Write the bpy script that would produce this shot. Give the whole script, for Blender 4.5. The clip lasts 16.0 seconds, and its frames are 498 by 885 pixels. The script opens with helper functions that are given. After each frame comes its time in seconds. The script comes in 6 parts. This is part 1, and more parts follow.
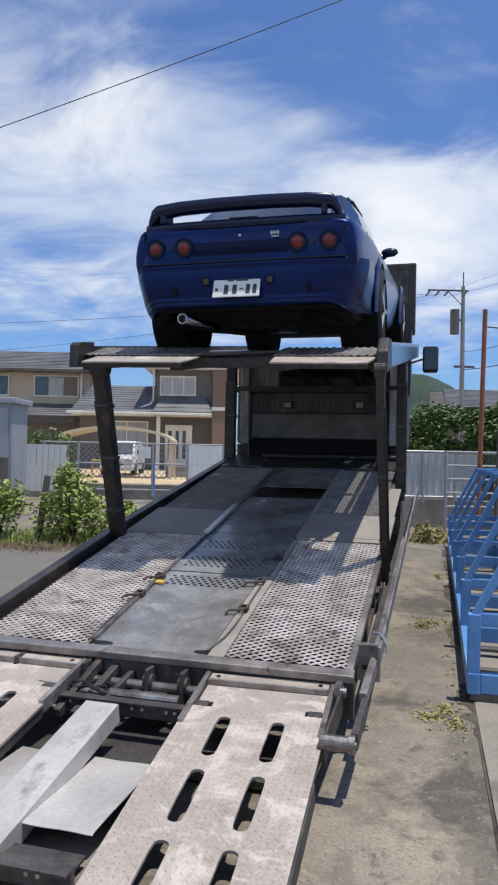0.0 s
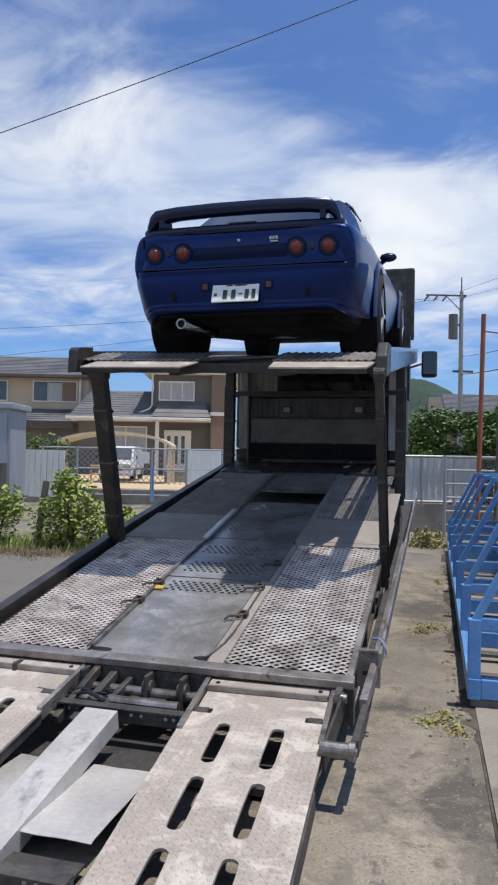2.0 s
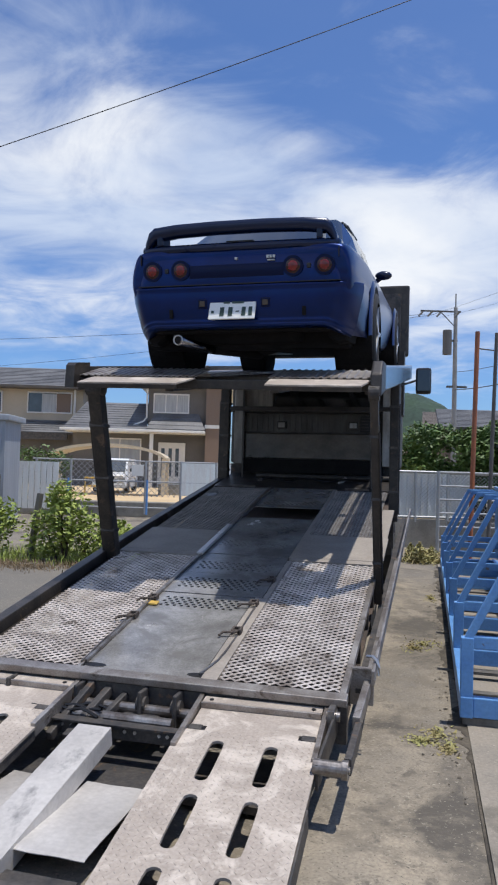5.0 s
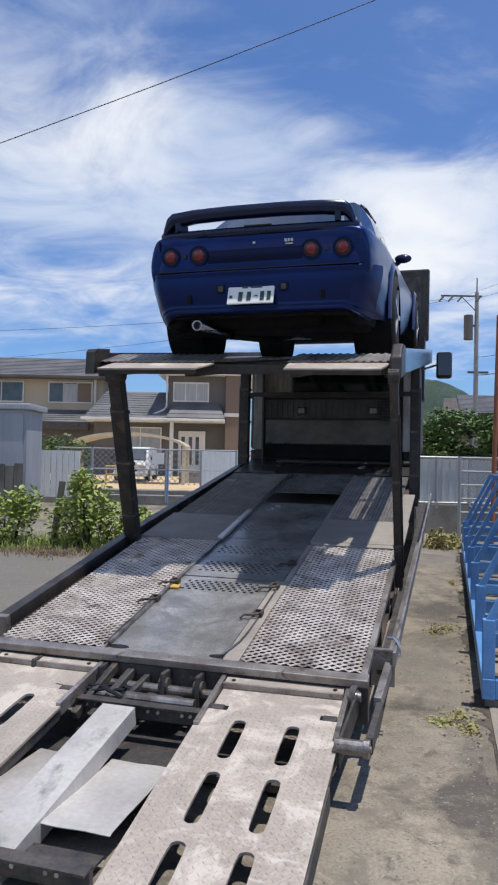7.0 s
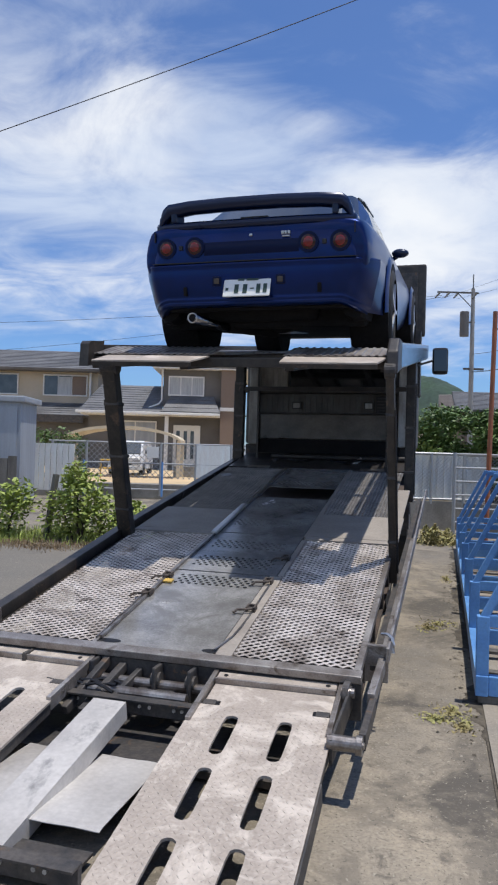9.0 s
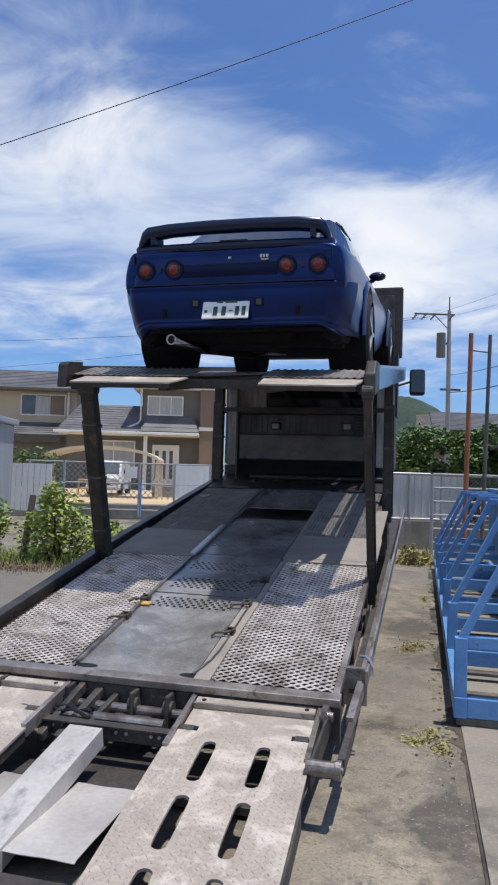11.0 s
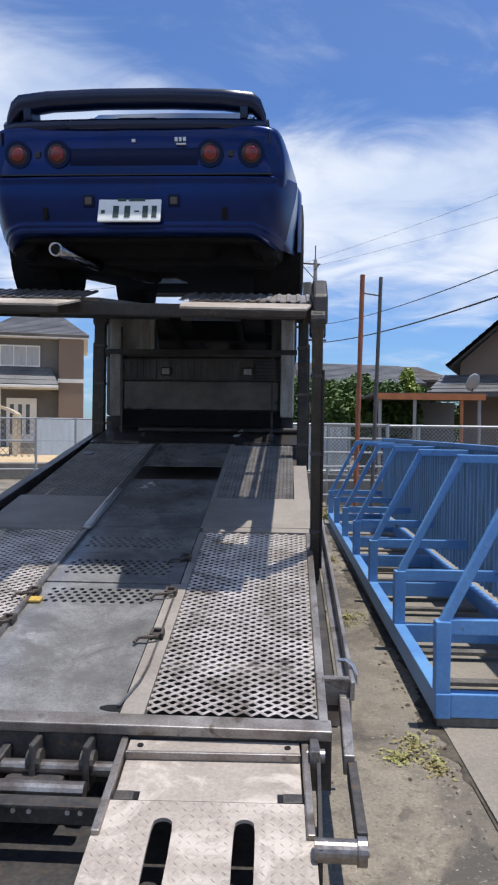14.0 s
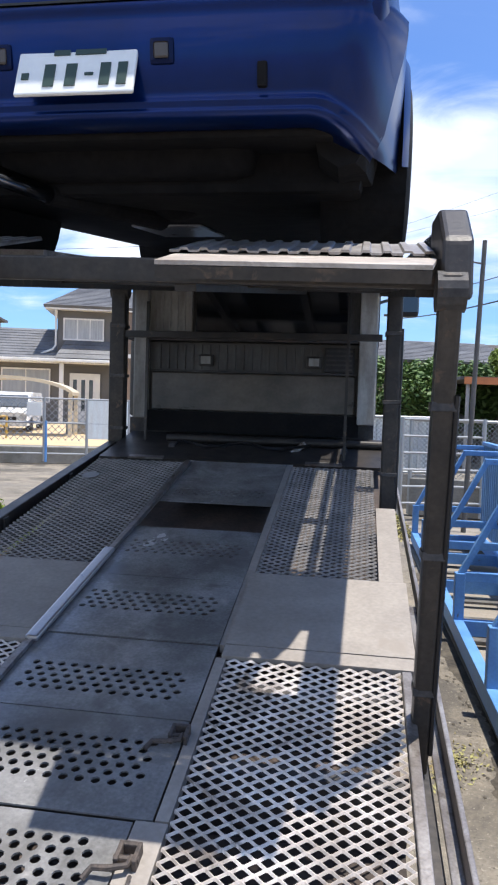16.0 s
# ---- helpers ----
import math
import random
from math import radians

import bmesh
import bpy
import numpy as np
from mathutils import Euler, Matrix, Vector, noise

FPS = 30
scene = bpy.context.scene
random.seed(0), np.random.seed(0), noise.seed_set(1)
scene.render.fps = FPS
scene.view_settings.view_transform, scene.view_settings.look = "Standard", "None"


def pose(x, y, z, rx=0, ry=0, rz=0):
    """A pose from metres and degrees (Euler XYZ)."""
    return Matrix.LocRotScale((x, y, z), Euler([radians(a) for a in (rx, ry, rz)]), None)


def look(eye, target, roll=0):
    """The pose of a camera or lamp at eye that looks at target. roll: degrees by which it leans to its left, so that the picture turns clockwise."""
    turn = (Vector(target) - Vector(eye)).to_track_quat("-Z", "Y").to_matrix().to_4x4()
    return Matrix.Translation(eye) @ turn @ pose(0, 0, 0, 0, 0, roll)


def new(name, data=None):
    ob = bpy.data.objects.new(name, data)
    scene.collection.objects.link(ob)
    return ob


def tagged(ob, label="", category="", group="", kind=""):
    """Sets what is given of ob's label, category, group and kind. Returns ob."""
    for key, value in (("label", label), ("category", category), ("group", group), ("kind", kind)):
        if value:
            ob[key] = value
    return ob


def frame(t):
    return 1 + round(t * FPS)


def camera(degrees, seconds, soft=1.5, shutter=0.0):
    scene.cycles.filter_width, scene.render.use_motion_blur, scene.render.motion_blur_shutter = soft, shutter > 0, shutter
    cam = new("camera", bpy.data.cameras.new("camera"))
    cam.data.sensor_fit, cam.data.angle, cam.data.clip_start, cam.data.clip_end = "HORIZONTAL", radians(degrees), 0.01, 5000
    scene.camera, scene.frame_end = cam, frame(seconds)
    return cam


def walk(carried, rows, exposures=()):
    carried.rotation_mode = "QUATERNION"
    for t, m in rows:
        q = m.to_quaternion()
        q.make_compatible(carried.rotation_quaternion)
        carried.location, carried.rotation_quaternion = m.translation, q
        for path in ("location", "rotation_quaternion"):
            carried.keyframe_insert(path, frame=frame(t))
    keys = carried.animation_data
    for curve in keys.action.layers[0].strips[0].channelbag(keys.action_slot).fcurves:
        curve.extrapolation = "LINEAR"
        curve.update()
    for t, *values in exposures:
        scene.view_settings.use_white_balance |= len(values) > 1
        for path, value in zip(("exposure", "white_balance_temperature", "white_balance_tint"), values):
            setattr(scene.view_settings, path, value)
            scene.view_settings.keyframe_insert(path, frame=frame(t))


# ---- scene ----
cam = camera(38.1, 16.0, soft=2.2)
PATH = [
    (0, (1.404, -3.372, 1.383), (0.94, -1.427, 1.413), 1.2),
    (0.5, (1.4, -3.357, 1.377), (0.941, -1.411, 1.407), 1.2),
    (1, (1.402, -3.362, 1.38), (0.945, -1.415, 1.408), 1.2),
    (1.5, (1.406, -3.366, 1.38), (0.95, -1.419, 1.417), 1.0),
    (2, (1.4, -3.364, 1.383), (0.939, -1.419, 1.427), 1.1),
    (2.5, (1.403, -3.37, 1.385), (0.94, -1.424, 1.434), 1.0),
    (3, (1.403, -3.364, 1.382), (0.942, -1.419, 1.438), 1.0),
    (5.3, (1.397, -3.398, 1.408), (0.952, -1.45, 1.5), 1.7),
    (5.5, (1.406, -3.389, 1.394), (0.962, -1.441, 1.497), 1.1),
    (6, (1.411, -3.413, 1.391), (0.964, -1.467, 1.498), 0.9),
    (6.5, (1.407, -3.41, 1.382), (0.91, -1.475, 1.467), 1.1),
    (7, (1.402, -3.405, 1.38), (0.903, -1.468, 1.426), 1.2),
    (7.5, (1.404, -3.403, 1.378), (0.902, -1.468, 1.421), 1.1),
    (8, (1.4, -3.389, 1.374), (0.908, -1.451, 1.402), 0.9),
    (8.5, (1.39, -3.378, 1.375), (0.894, -1.44, 1.394), 1.5),
    (9, (1.395, -3.371, 1.374), (0.91, -1.431, 1.406), 1.7),
    (11.5, (1.399, -3.376, 1.39), (0.981, -1.422, 1.481), 1.6),
    (12, (1.39, -3.38, 1.396), (0.987, -1.422, 1.462), 1.3),
    (12.5, (1.271, -3.395, 1.411), (0.917, -1.428, 1.479), 0.3),
    (13, (1.152, -3.189, 1.398), (0.889, -1.208, 1.466), -0.1),
    (13.5, (1.022, -2.84, 1.415), (0.805, -0.855, 1.523), 1.3),
    (14, (0.881, -2.407, 1.369), (0.839, -0.407, 1.334), 0.7),
    (14.5, (0.901, -2.007, 1.364), (0.923, -0.009, 1.292), 0.9),
    (15, (0.896, -1.537, 1.434), (0.855, 0.463, 1.391), 1.8),
    (15.5, (0.852, -0.998, 1.532), (0.723, 0.992, 1.378), 2.1),
    (16, (0.883, -0.534, 1.646), (0.647, 1.449, 1.536), 1.8),
]
walk(cam, [(t, look(eye, target, roll)) for t, eye, target, roll in PATH],
     exposures=[(0.0, 0.28), (13.0, 0.28), (14.0, 0.40), (15.0, 0.58), (15.5, 0.80), (16, 0.96)])

# ---- world, sun, exposure ----
SUN_DIR = Vector((0.22, -0.04, 1.0)).normalized()
world = bpy.data.worlds.new("sky")
scene.world = world
world.use_nodes = True
wn, wl = world.node_tree.nodes, world.node_tree.links
wn.clear()


def wnode(kind, **kw):
    n = wn.new(kind)
    for k, v in kw.items():
        if k in n.inputs:
            n.inputs[k].default_value = v
    return n


sky = wn.new("ShaderNodeTexSky")
sky.sky_type, sky.sun_disc = "NISHITA", False
sky.sun_elevation = math.asin(SUN_DIR.z)
sky.sun_rotation = math.atan2(SUN_DIR.x, SUN_DIR.y)
sky.air_density, sky.dust_density, sky.ozone_density = 1.0, 0.6, 2.5
tc = wn.new("ShaderNodeTexCoord")
sep = wn.new("ShaderNodeSeparateXYZ")
wl.new(tc.outputs["Generated"], sep.inputs[0])
zz = wn.new("ShaderNodeMath"); zz.operation = "MAXIMUM"; zz.inputs[1].default_value = 0.0
wl.new(sep.outputs["Z"], zz.inputs[0])
za = wn.new("ShaderNodeMath"); za.operation = "ADD"; za.inputs[1].default_value = 0.16
wl.new(zz.outputs[0], za.inputs[0])
dx = wn.new("ShaderNodeMath"); dx.operation = "DIVIDE"
wl.new(sep.outputs["X"], dx.inputs[0]); wl.new(za.outputs[0], dx.inputs[1])
dy = wn.new("ShaderNodeMath"); dy.operation = "DIVIDE"
wl.new(sep.outputs["Y"], dy.inputs[0]); wl.new(za.outputs[0], dy.inputs[1])
comb = wn.new("ShaderNodeCombineXYZ")
wl.new(dx.outputs[0], comb.inputs[0]); wl.new(dy.outputs[0], comb.inputs[1])
cmap = wn.new("ShaderNodeMapping")
cmap.inputs["Location"].default_value = (2.3, 0.85, 0.3)
cmap.inputs["Rotation"].default_value = (0, 0, radians(14))
cmap.inputs["Scale"].default_value = (0.8, 1.0, 1.0)
wl.new(comb.outputs[0], cmap.inputs[0])
cn1 = wnode("ShaderNodeTexNoise", Scale=0.95, Detail=7.0, Roughness=0.5, Distortion=0.9)
cn2 = wnode("ShaderNodeTexNoise", Scale=2.8, Detail=9.0, Roughness=0.6, Distortion=1.0)
wl.new(cmap.outputs[0], cn1.inputs["Vector"]); wl.new(cmap.outputs[0], cn2.inputs["Vector"])
cm = wn.new("ShaderNodeMix"); cm.data_type = "FLOAT"; cm.inputs[0].default_value = 0.40
wl.new(cn1.outputs["Fac"], cm.inputs[2]); wl.new(cn2.outputs["Fac"], cm.inputs[3])
# cloud cover by height: clear over the horizon, a thick bank above it, thin veils higher up
low = wn.new("ShaderNodeValToRGB")
low.color_ramp.interpolation = "EASE"
els = low.color_ramp.elements
els[0].position, els[0].color = 0.05, (0.45, 0.45, 0.45, 1)
els[1].position, els[1].color = 1.0, (0.5, 0.5, 0.5, 1)
for at, v in ((0.13, 0.49), (0.20, 0.585), (0.32, 0.635), (0.41, 0.55), (0.54, 0.50)):
    e = els.new(at)
    e.color = (v, v, v, 1)
wl.new(zz.outputs[0], low.inputs[0])
csum = wn.new("ShaderNodeMath"); csum.operation = "ADD"
wl.new(cm.outputs[0], csum.inputs[0]); wl.new(low.outputs[0], csum.inputs[1])
# the open sky lies towards +x, high up
side = wn.new("ShaderNodeMapRange"); side.interpolation_type = "SMOOTHSTEP"
side.inputs["From Min"].default_value, side.inputs["From Max"].default_value = -0.30, 0.15
side.inputs["To Min"].default_value, side.inputs["To Max"].default_value = 0.05, -0.10
wl.new(sep.outputs["X"], side.inputs["Value"])
high = wn.new("ShaderNodeMapRange"); high.interpolation_type = "SMOOTHSTEP"
high.inputs["From Min"].default_value, high.inputs["From Max"].default_value = 0.30, 0.42
wl.new(zz.outputs[0], high.inputs["Value"])
bias = wn.new("ShaderNodeMath"); bias.operation = "MULTIPLY"
wl.new(side.outputs[0], bias.inputs[0]); wl.new(high.outputs[0], bias.inputs[1])
ctot = wn.new("ShaderNodeMath"); ctot.operation = "ADD"
wl.new(csum.outputs[0], ctot.inputs[0]); wl.new(bias.outputs[0], ctot.inputs[1])
cr = wn.new("ShaderNodeValToRGB")
cr.color_ramp.interpolation = "EASE"
cr.color_ramp.elements[0].color, cr.color_ramp.elements[1].color = (0.04, 0.04, 0.04, 1), (1, 1, 1, 1)
half_sum = wn.new("ShaderNodeMapRange")
half_sum.inputs["From Min"].default_value, half_sum.inputs["From Max"].default_value = 0.965, 1.22
wl.new(ctot.outputs[0], half_sum.inputs["Value"])
wl.new(half_sum.outputs[0], cr.inputs[0])
# cloud colour: blue-grey veils and sunlit white
cn3 = wnode("ShaderNodeTexNoise", Scale=1.7, Detail=6.0, Roughness=0.5, Distortion=0.5)
cshift = wn.new("ShaderNodeMapping"); cshift.inputs["Location"].default_value = (7.0, 3.0, 1.0)
wl.new(cmap.outputs[0], cshift.inputs[0]); wl.new(cshift.outputs[0], cn3.inputs["Vector"])
ccol = wn.new("ShaderNodeValToRGB")
ccol.color_ramp.elements[0].position, ccol.color_ramp.elements[0].color = 0.36, (0.52, 0.61, 0.78, 1)
ccol.color_ramp.elements[1].position, ccol.color_ramp.elements[1].color = 0.58, (0.80, 0.83, 0.88, 1)
wl.new(cn3.outputs["Fac"], ccol.inputs[0])
cscale = wn.new("ShaderNodeVectorMath"); cscale.operation = "SCALE"; cscale.inputs["Scale"].default_value = 9.2
wl.new(ccol.outputs["Color"], cscale.inputs[0])
cmix = wn.new("ShaderNodeMix"); cmix.data_type = "RGBA"
wl.new(cr.outputs["Color"], cmix.inputs[0])
skyblue = wn.new("ShaderNodeMix"); skyblue.data_type = "RGBA"; skyblue.blend_type = "MULTIPLY"
skyblue.inputs[0].default_value = 1.0
skyblue.inputs[7].default_value = (0.52, 0.76, 1.12, 1)
wl.new(sky.outputs[0], skyblue.inputs[6])
wl.new(skyblue.outputs[2], cmix.inputs[6])
wl.new(cscale.outputs[0], cmix.inputs[7])
bg = wn.new("ShaderNodeBackground"); bg.inputs["Strength"].default_value = 0.1
wl.new(cmix.outputs[2], bg.inputs[0])
wout = wn.new("ShaderNodeOutputWorld")
wl.new(bg.outputs[0], wout.inputs[0])

sun_data = bpy.data.lights.new("sun", "SUN")
sun_data.energy, sun_data.angle, sun_data.color = 3.6, radians(0.6), (1.0, 0.95, 0.88)
sun = new("sun", sun_data)
sun.matrix_world = look(SUN_DIR * 60, (0, 0, 0))


# ---- materials ----
def mat(name, colour, rough=0.5, metal=0.0, tone=0.15, scale=3.0, fine=60.0, bump=0.15, second=None, spots=0.0, coat=0.0, streak=None, rvar=0.1, specular=0.5):
    """Surface with variation at two scales: broad patches towards `second`, and fine grain that also lifts the relief."""
    m = bpy.data.materials.new(name)
    m.use_nodes = True
    nt = m.node_tree
    n, l = nt.nodes, nt.links
    b = n["Principled BSDF"]
    b.inputs["Metallic"].default_value = metal
    b.inputs["Coat Weight"].default_value = coat
    b.inputs["Coat Roughness"].default_value = 0.04
    b.inputs["Specular IOR Level"].default_value = specular
    t = n.new("ShaderNodeTexCoord")
    mp = n.new("ShaderNodeMapping")
    if streak:
        mp.inputs["Scale"].default_value = streak
    l.new(t.outputs["Object"], mp.inputs[0])
    big = n.new("ShaderNodeTexNoise")
    big.inputs["Scale"].default_value, big.inputs["Detail"].default_value, big.inputs["Roughness"].default_value = scale, 6.0, 0.6
    l.new(mp.outputs[0], big.inputs["Vector"])
    small = n.new("ShaderNodeTexNoise")
    small.inputs["Scale"].default_value, small.inputs["Detail"].default_value = fine, 4.0
    l.new(t.outputs["Object"], small.inputs["Vector"])
    sec = second or tuple(c * (1 - 2.2 * tone) for c in colour)
    ramp = n.new("ShaderNodeValToRGB")
    ramp.color_ramp.elements[0].position, ramp.color_ramp.elements[1].position = 0.36, 0.64
    ramp.color_ramp.elements[0].color = (*sec, 1)
    ramp.color_ramp.elements[1].color = (*colour, 1)
    l.new(big.outputs["Fac"], ramp.inputs[0])
    hsv = n.new("ShaderNodeHueSaturation")
    l.new(ramp.outputs[0], hsv.inputs["Color"])
    mr = n.new("ShaderNodeMapRange")
    mr.inputs["From Min"].default_value, mr.inputs["From Max"].default_value = 0.25, 0.75
    mr.inputs["To Min"].default_value, mr.inputs["To Max"].default_value = 1 - tone, 1 + tone
    l.new(small.outputs["Fac"], mr.inputs["Value"])
    l.new(mr.outputs[0], hsv.inputs["Value"])
    l.new(hsv.outputs[0], b.inputs["Base Color"])
    rr = n.new("ShaderNodeMapRange")
    rr.inputs["To Min"].default_value, rr.inputs["To Max"].default_value = max(rough - rvar, 0.02), min(rough + rvar, 1.0)
    l.new(big.outputs["Fac"], rr.inputs["Value"])
    l.new(rr.outputs[0], b.inputs["Roughness"])
    if bump:
        bp = n.new("ShaderNodeBump")
        bp.inputs["Strength"].default_value, bp.inputs["Distance"].default_value = bump, 0.004
        l.new(small.outputs["Fac"], bp.inputs["Height"])
        l.new(bp.outputs[0], b.inputs["Normal"])
    return m


M = {}
M["ground"] = mat("ground_concrete", (0.305, 0.26, 0.195), 0.9, tone=0.22, scale=0.9, fine=70, bump=0.5, second=(0.17, 0.152, 0.125))
M["asphalt"] = mat("asphalt", (0.165, 0.15, 0.128), 0.92, tone=0.25, scale=0.6, fine=90, bump=0.5, second=(0.13, 0.123, 0.11))
M["slab"] = mat("slab_concrete", (0.285, 0.248, 0.20), 0.9, tone=0.15, scale=1.2, fine=60, bump=0.4, second=(0.21, 0.19, 0.16))
M["dirt"] = mat("dirt", (0.10, 0.085, 0.064), 0.95, tone=0.3, scale=5, fine=50, bump=0.6, second=(0.035, 0.03, 0.024))
M["galv"] = mat("galvanised_steel", (0.42, 0.40, 0.385), 0.45, 0.75, tone=0.2, scale=5, fine=120, bump=0.15, second=(0.24, 0.21, 0.19), rvar=0.15)
M["ramp"] = mat("worn_ramp_steel", (0.43, 0.375, 0.325), 0.6, 0.2, tone=0.16, scale=4, fine=80, bump=0.25, second=(0.33, 0.285, 0.245))
M["plate"] = mat("grey_deck_plate", (0.43, 0.425, 0.418), 0.19, 0.4, tone=0.2, scale=2.6, fine=90, bump=0.08, second=(0.22, 0.215, 0.208), rvar=0.2)
M["plain"] = mat("dusty_deck_plate", (0.32, 0.287, 0.25), 0.65, 0.08, tone=0.12, scale=4, fine=60, bump=0.1, second=(0.25, 0.222, 0.195))
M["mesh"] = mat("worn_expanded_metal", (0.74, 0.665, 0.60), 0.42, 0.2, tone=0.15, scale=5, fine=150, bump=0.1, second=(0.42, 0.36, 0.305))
# darker copy of the walkway mesh, with the upper deck's shade in its colour
M["meshdark"] = mat("shaded_expanded_metal", (0.26, 0.24, 0.22), 0.5, 0.25, tone=0.2, scale=6, fine=150, bump=0.1, second=(0.15, 0.14, 0.13))
M["black"] = mat("black_painted_steel", (0.022, 0.021, 0.021), 0.42, 0.2, tone=0.25, scale=7, fine=60, bump=0.2, second=(0.05, 0.042, 0.036))
M["chassis"] = mat("greasy_chassis_steel", (0.04, 0.04, 0.043), 0.6, 0.3, tone=0.3, scale=9, fine=60, bump=0.3, second=(0.09, 0.08, 0.072))
M["steel"] = mat("bare_steel", (0.36, 0.345, 0.335), 0.35, 0.8, tone=0.2, scale=9, fine=90, bump=0.15, second=(0.17, 0.14, 0.12))
M["chrome"] = mat("polished_stainless", (0.36, 0.36, 0.37), 0.16, 1.0, tone=0.2, scale=3, fine=60, bump=0.03, second=(0.22, 0.22, 0.23))
M["sheet"] = mat("pale_sheet_metal", (0.55, 0.525, 0.495), 0.42, 0.2, tone=0.10, scale=2, fine=50, bump=0.1, second=(0.37, 0.35, 0.33))
# white cab in grime, and the shade under the deck toned into it
M["cab"] = mat("dirty_shaded_cab_panel", (0.14, 0.134, 0.125), 0.5, 0.1, tone=0.2, scale=3, fine=40, bump=0.1, second=(0.06, 0.057, 0.053), streak=(2.5, 1, 0.5))
M["latch"] = mat("rusty_latch", (0.12, 0.095, 0.08), 0.7, 0.4, tone=0.3, scale=25, fine=120, bump=0.4, second=(0.05, 0.043, 0.04))
M["rust_undersheet"] = mat("dark_rusty_undersheet", (0.085, 0.06, 0.047), 0.85, tone=0.3, scale=6, fine=50, bump=0.3, second=(0.045, 0.035, 0.03))
M["cabwhite"] = mat("dirty_white_cab_paint", (0.46, 0.44, 0.40), 0.4, tone=0.1, scale=4, fine=40, bump=0.05, second=(0.26, 0.24, 0.21), streak=(2.5, 1, 0.6))
M["rubber"] = mat("tyre_rubber", (0.018, 0.018, 0.019), 0.75, tone=0.2, scale=8, fine=70, bump=0.3)
M["blue"] = mat("blue_car_paint", (0.0006, 0.018, 0.120), 0.31, 0.62, tone=0.04, scale=2, fine=400, bump=0.0, second=(0.0010, 0.013, 0.080), coat=0.30, rvar=0.03, specular=0.2)
M["bluedeep"] = mat("deep_blue_recess", (0.001, 0.007, 0.042), 0.4, 0.2, tone=0.04, scale=2, fine=400, bump=0.0, coat=0.1, specular=0.15)
M["bluedark"] = mat("blue_black_wing_paint", (0.003, 0.011, 0.045), 0.30, 0.2, tone=0.05, scale=3, fine=300, bump=0.0, coat=0.3, specular=0.3)
M["under"] = mat("underbody_black", (0.008, 0.008, 0.009), 0.8, tone=0.3, scale=8, fine=40, bump=0.3, second=(0.013, 0.012, 0.012), specular=0.15)
M["redlens"] = mat("red_lens", (0.21, 0.008, 0.010), 0.15, tone=0.08, scale=30, fine=220, bump=0.1, second=(0.10, 0.003, 0.004), coat=0.5, specular=0.4)
M["smoked"] = mat("smoked_red_lens", (0.035, 0.003, 0.004), 0.12, tone=0.08, scale=30, fine=220, bump=0.05, second=(0.022, 0.002, 0.003), coat=0.4, specular=0.3)
M["amber"] = mat("dull_amber_lens", (0.075, 0.06, 0.052), 0.2, tone=0.05, scale=20, fine=100, bump=0.05)
M["trim"] = mat("black_trim", (0.012, 0.012, 0.014), 0.4, tone=0.1, scale=10, fine=80, bump=0.05)
M["platewhite"] = mat("plate_white", (0.80, 0.81, 0.78), 0.4, tone=0.02, scale=12, fine=60, bump=0.0, second=(0.74, 0.75, 0.72))
M["plategreen"] = mat("plate_ink", (0.02, 0.05, 0.04), 0.5, tone=0.05, scale=30, fine=60, bump=0.0)
M["silver"] = mat("silver_alloy", (0.55, 0.55, 0.56), 0.3, 0.9, tone=0.05, scale=10, fine=80, bump=0.05)
M["bluepaint"] = mat("faded_blue_paint", (0.13, 0.305, 0.58), 0.5, tone=0.1, scale=4, fine=60, bump=0.15, second=(0.085, 0.23, 0.52))
M["bluesheet"] = mat("faded_blue_sheet", (0.24, 0.40, 0.60), 0.55, tone=0.12, scale=3, fine=60, bump=0.15, second=(0.17, 0.27, 0.38), streak=(1, 4, 0.5))
# lower cab panel: shade and dark reflections are toned into the brown
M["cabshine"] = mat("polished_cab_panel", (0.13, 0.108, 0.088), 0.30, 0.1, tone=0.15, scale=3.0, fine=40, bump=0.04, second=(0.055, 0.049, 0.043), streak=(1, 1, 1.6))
M["rust"] = mat("rusty_orange_pole", (0.42, 0.13, 0.05), 0.75, tone=0.25, scale=6, fine=60, bump=0.3, second=(0.22, 0.09, 0.055), streak=(1, 1, 0.3))
M["greypole"] = mat("grey_pole", (0.12, 0.115, 0.11), 0.7, 0.1, tone=0.15, scale=5, fine=60, bump=0.2)
M["concpole"] = mat("concrete_pole", (0.33, 0.32, 0.31), 0.85, tone=0.1, scale=2, fine=40, bump=0.2)
M["wire"] = mat("black_cable", (0.02, 0.02, 0.022), 0.6, tone=0.1, scale=4, fine=30, bump=0.0)
M["rooftile"] = mat("grey_roof_tile", (0.15, 0.152, 0.158), 0.6, tone=0.18, scale=0.8, fine=12, bump=0.3, second=(0.08, 0.082, 0.088))
M["brownroof"] = mat("brown_roof_tile", (0.17, 0.145, 0.125), 0.7, tone=0.15, scale=0.8, fine=12, bump=0.3, second=(0.12, 0.103, 0.09))
M["beige"] = mat("beige_render", (0.50, 0.43, 0.33), 0.9, tone=0.06, scale=0.7, fine=25, bump=0.2, second=(0.43, 0.37, 0.28))
M["taupe"] = mat("taupe_siding", (0.15, 0.142, 0.135), 0.85, tone=0.08, scale=0.8, fine=25, bump=0.2, second=(0.125, 0.118, 0.112))
M["brownwall"] = mat("brown_siding", (0.21, 0.155, 0.12), 0.85, tone=0.08, scale=0.8, fine=25, bump=0.2, second=(0.20, 0.148, 0.115))
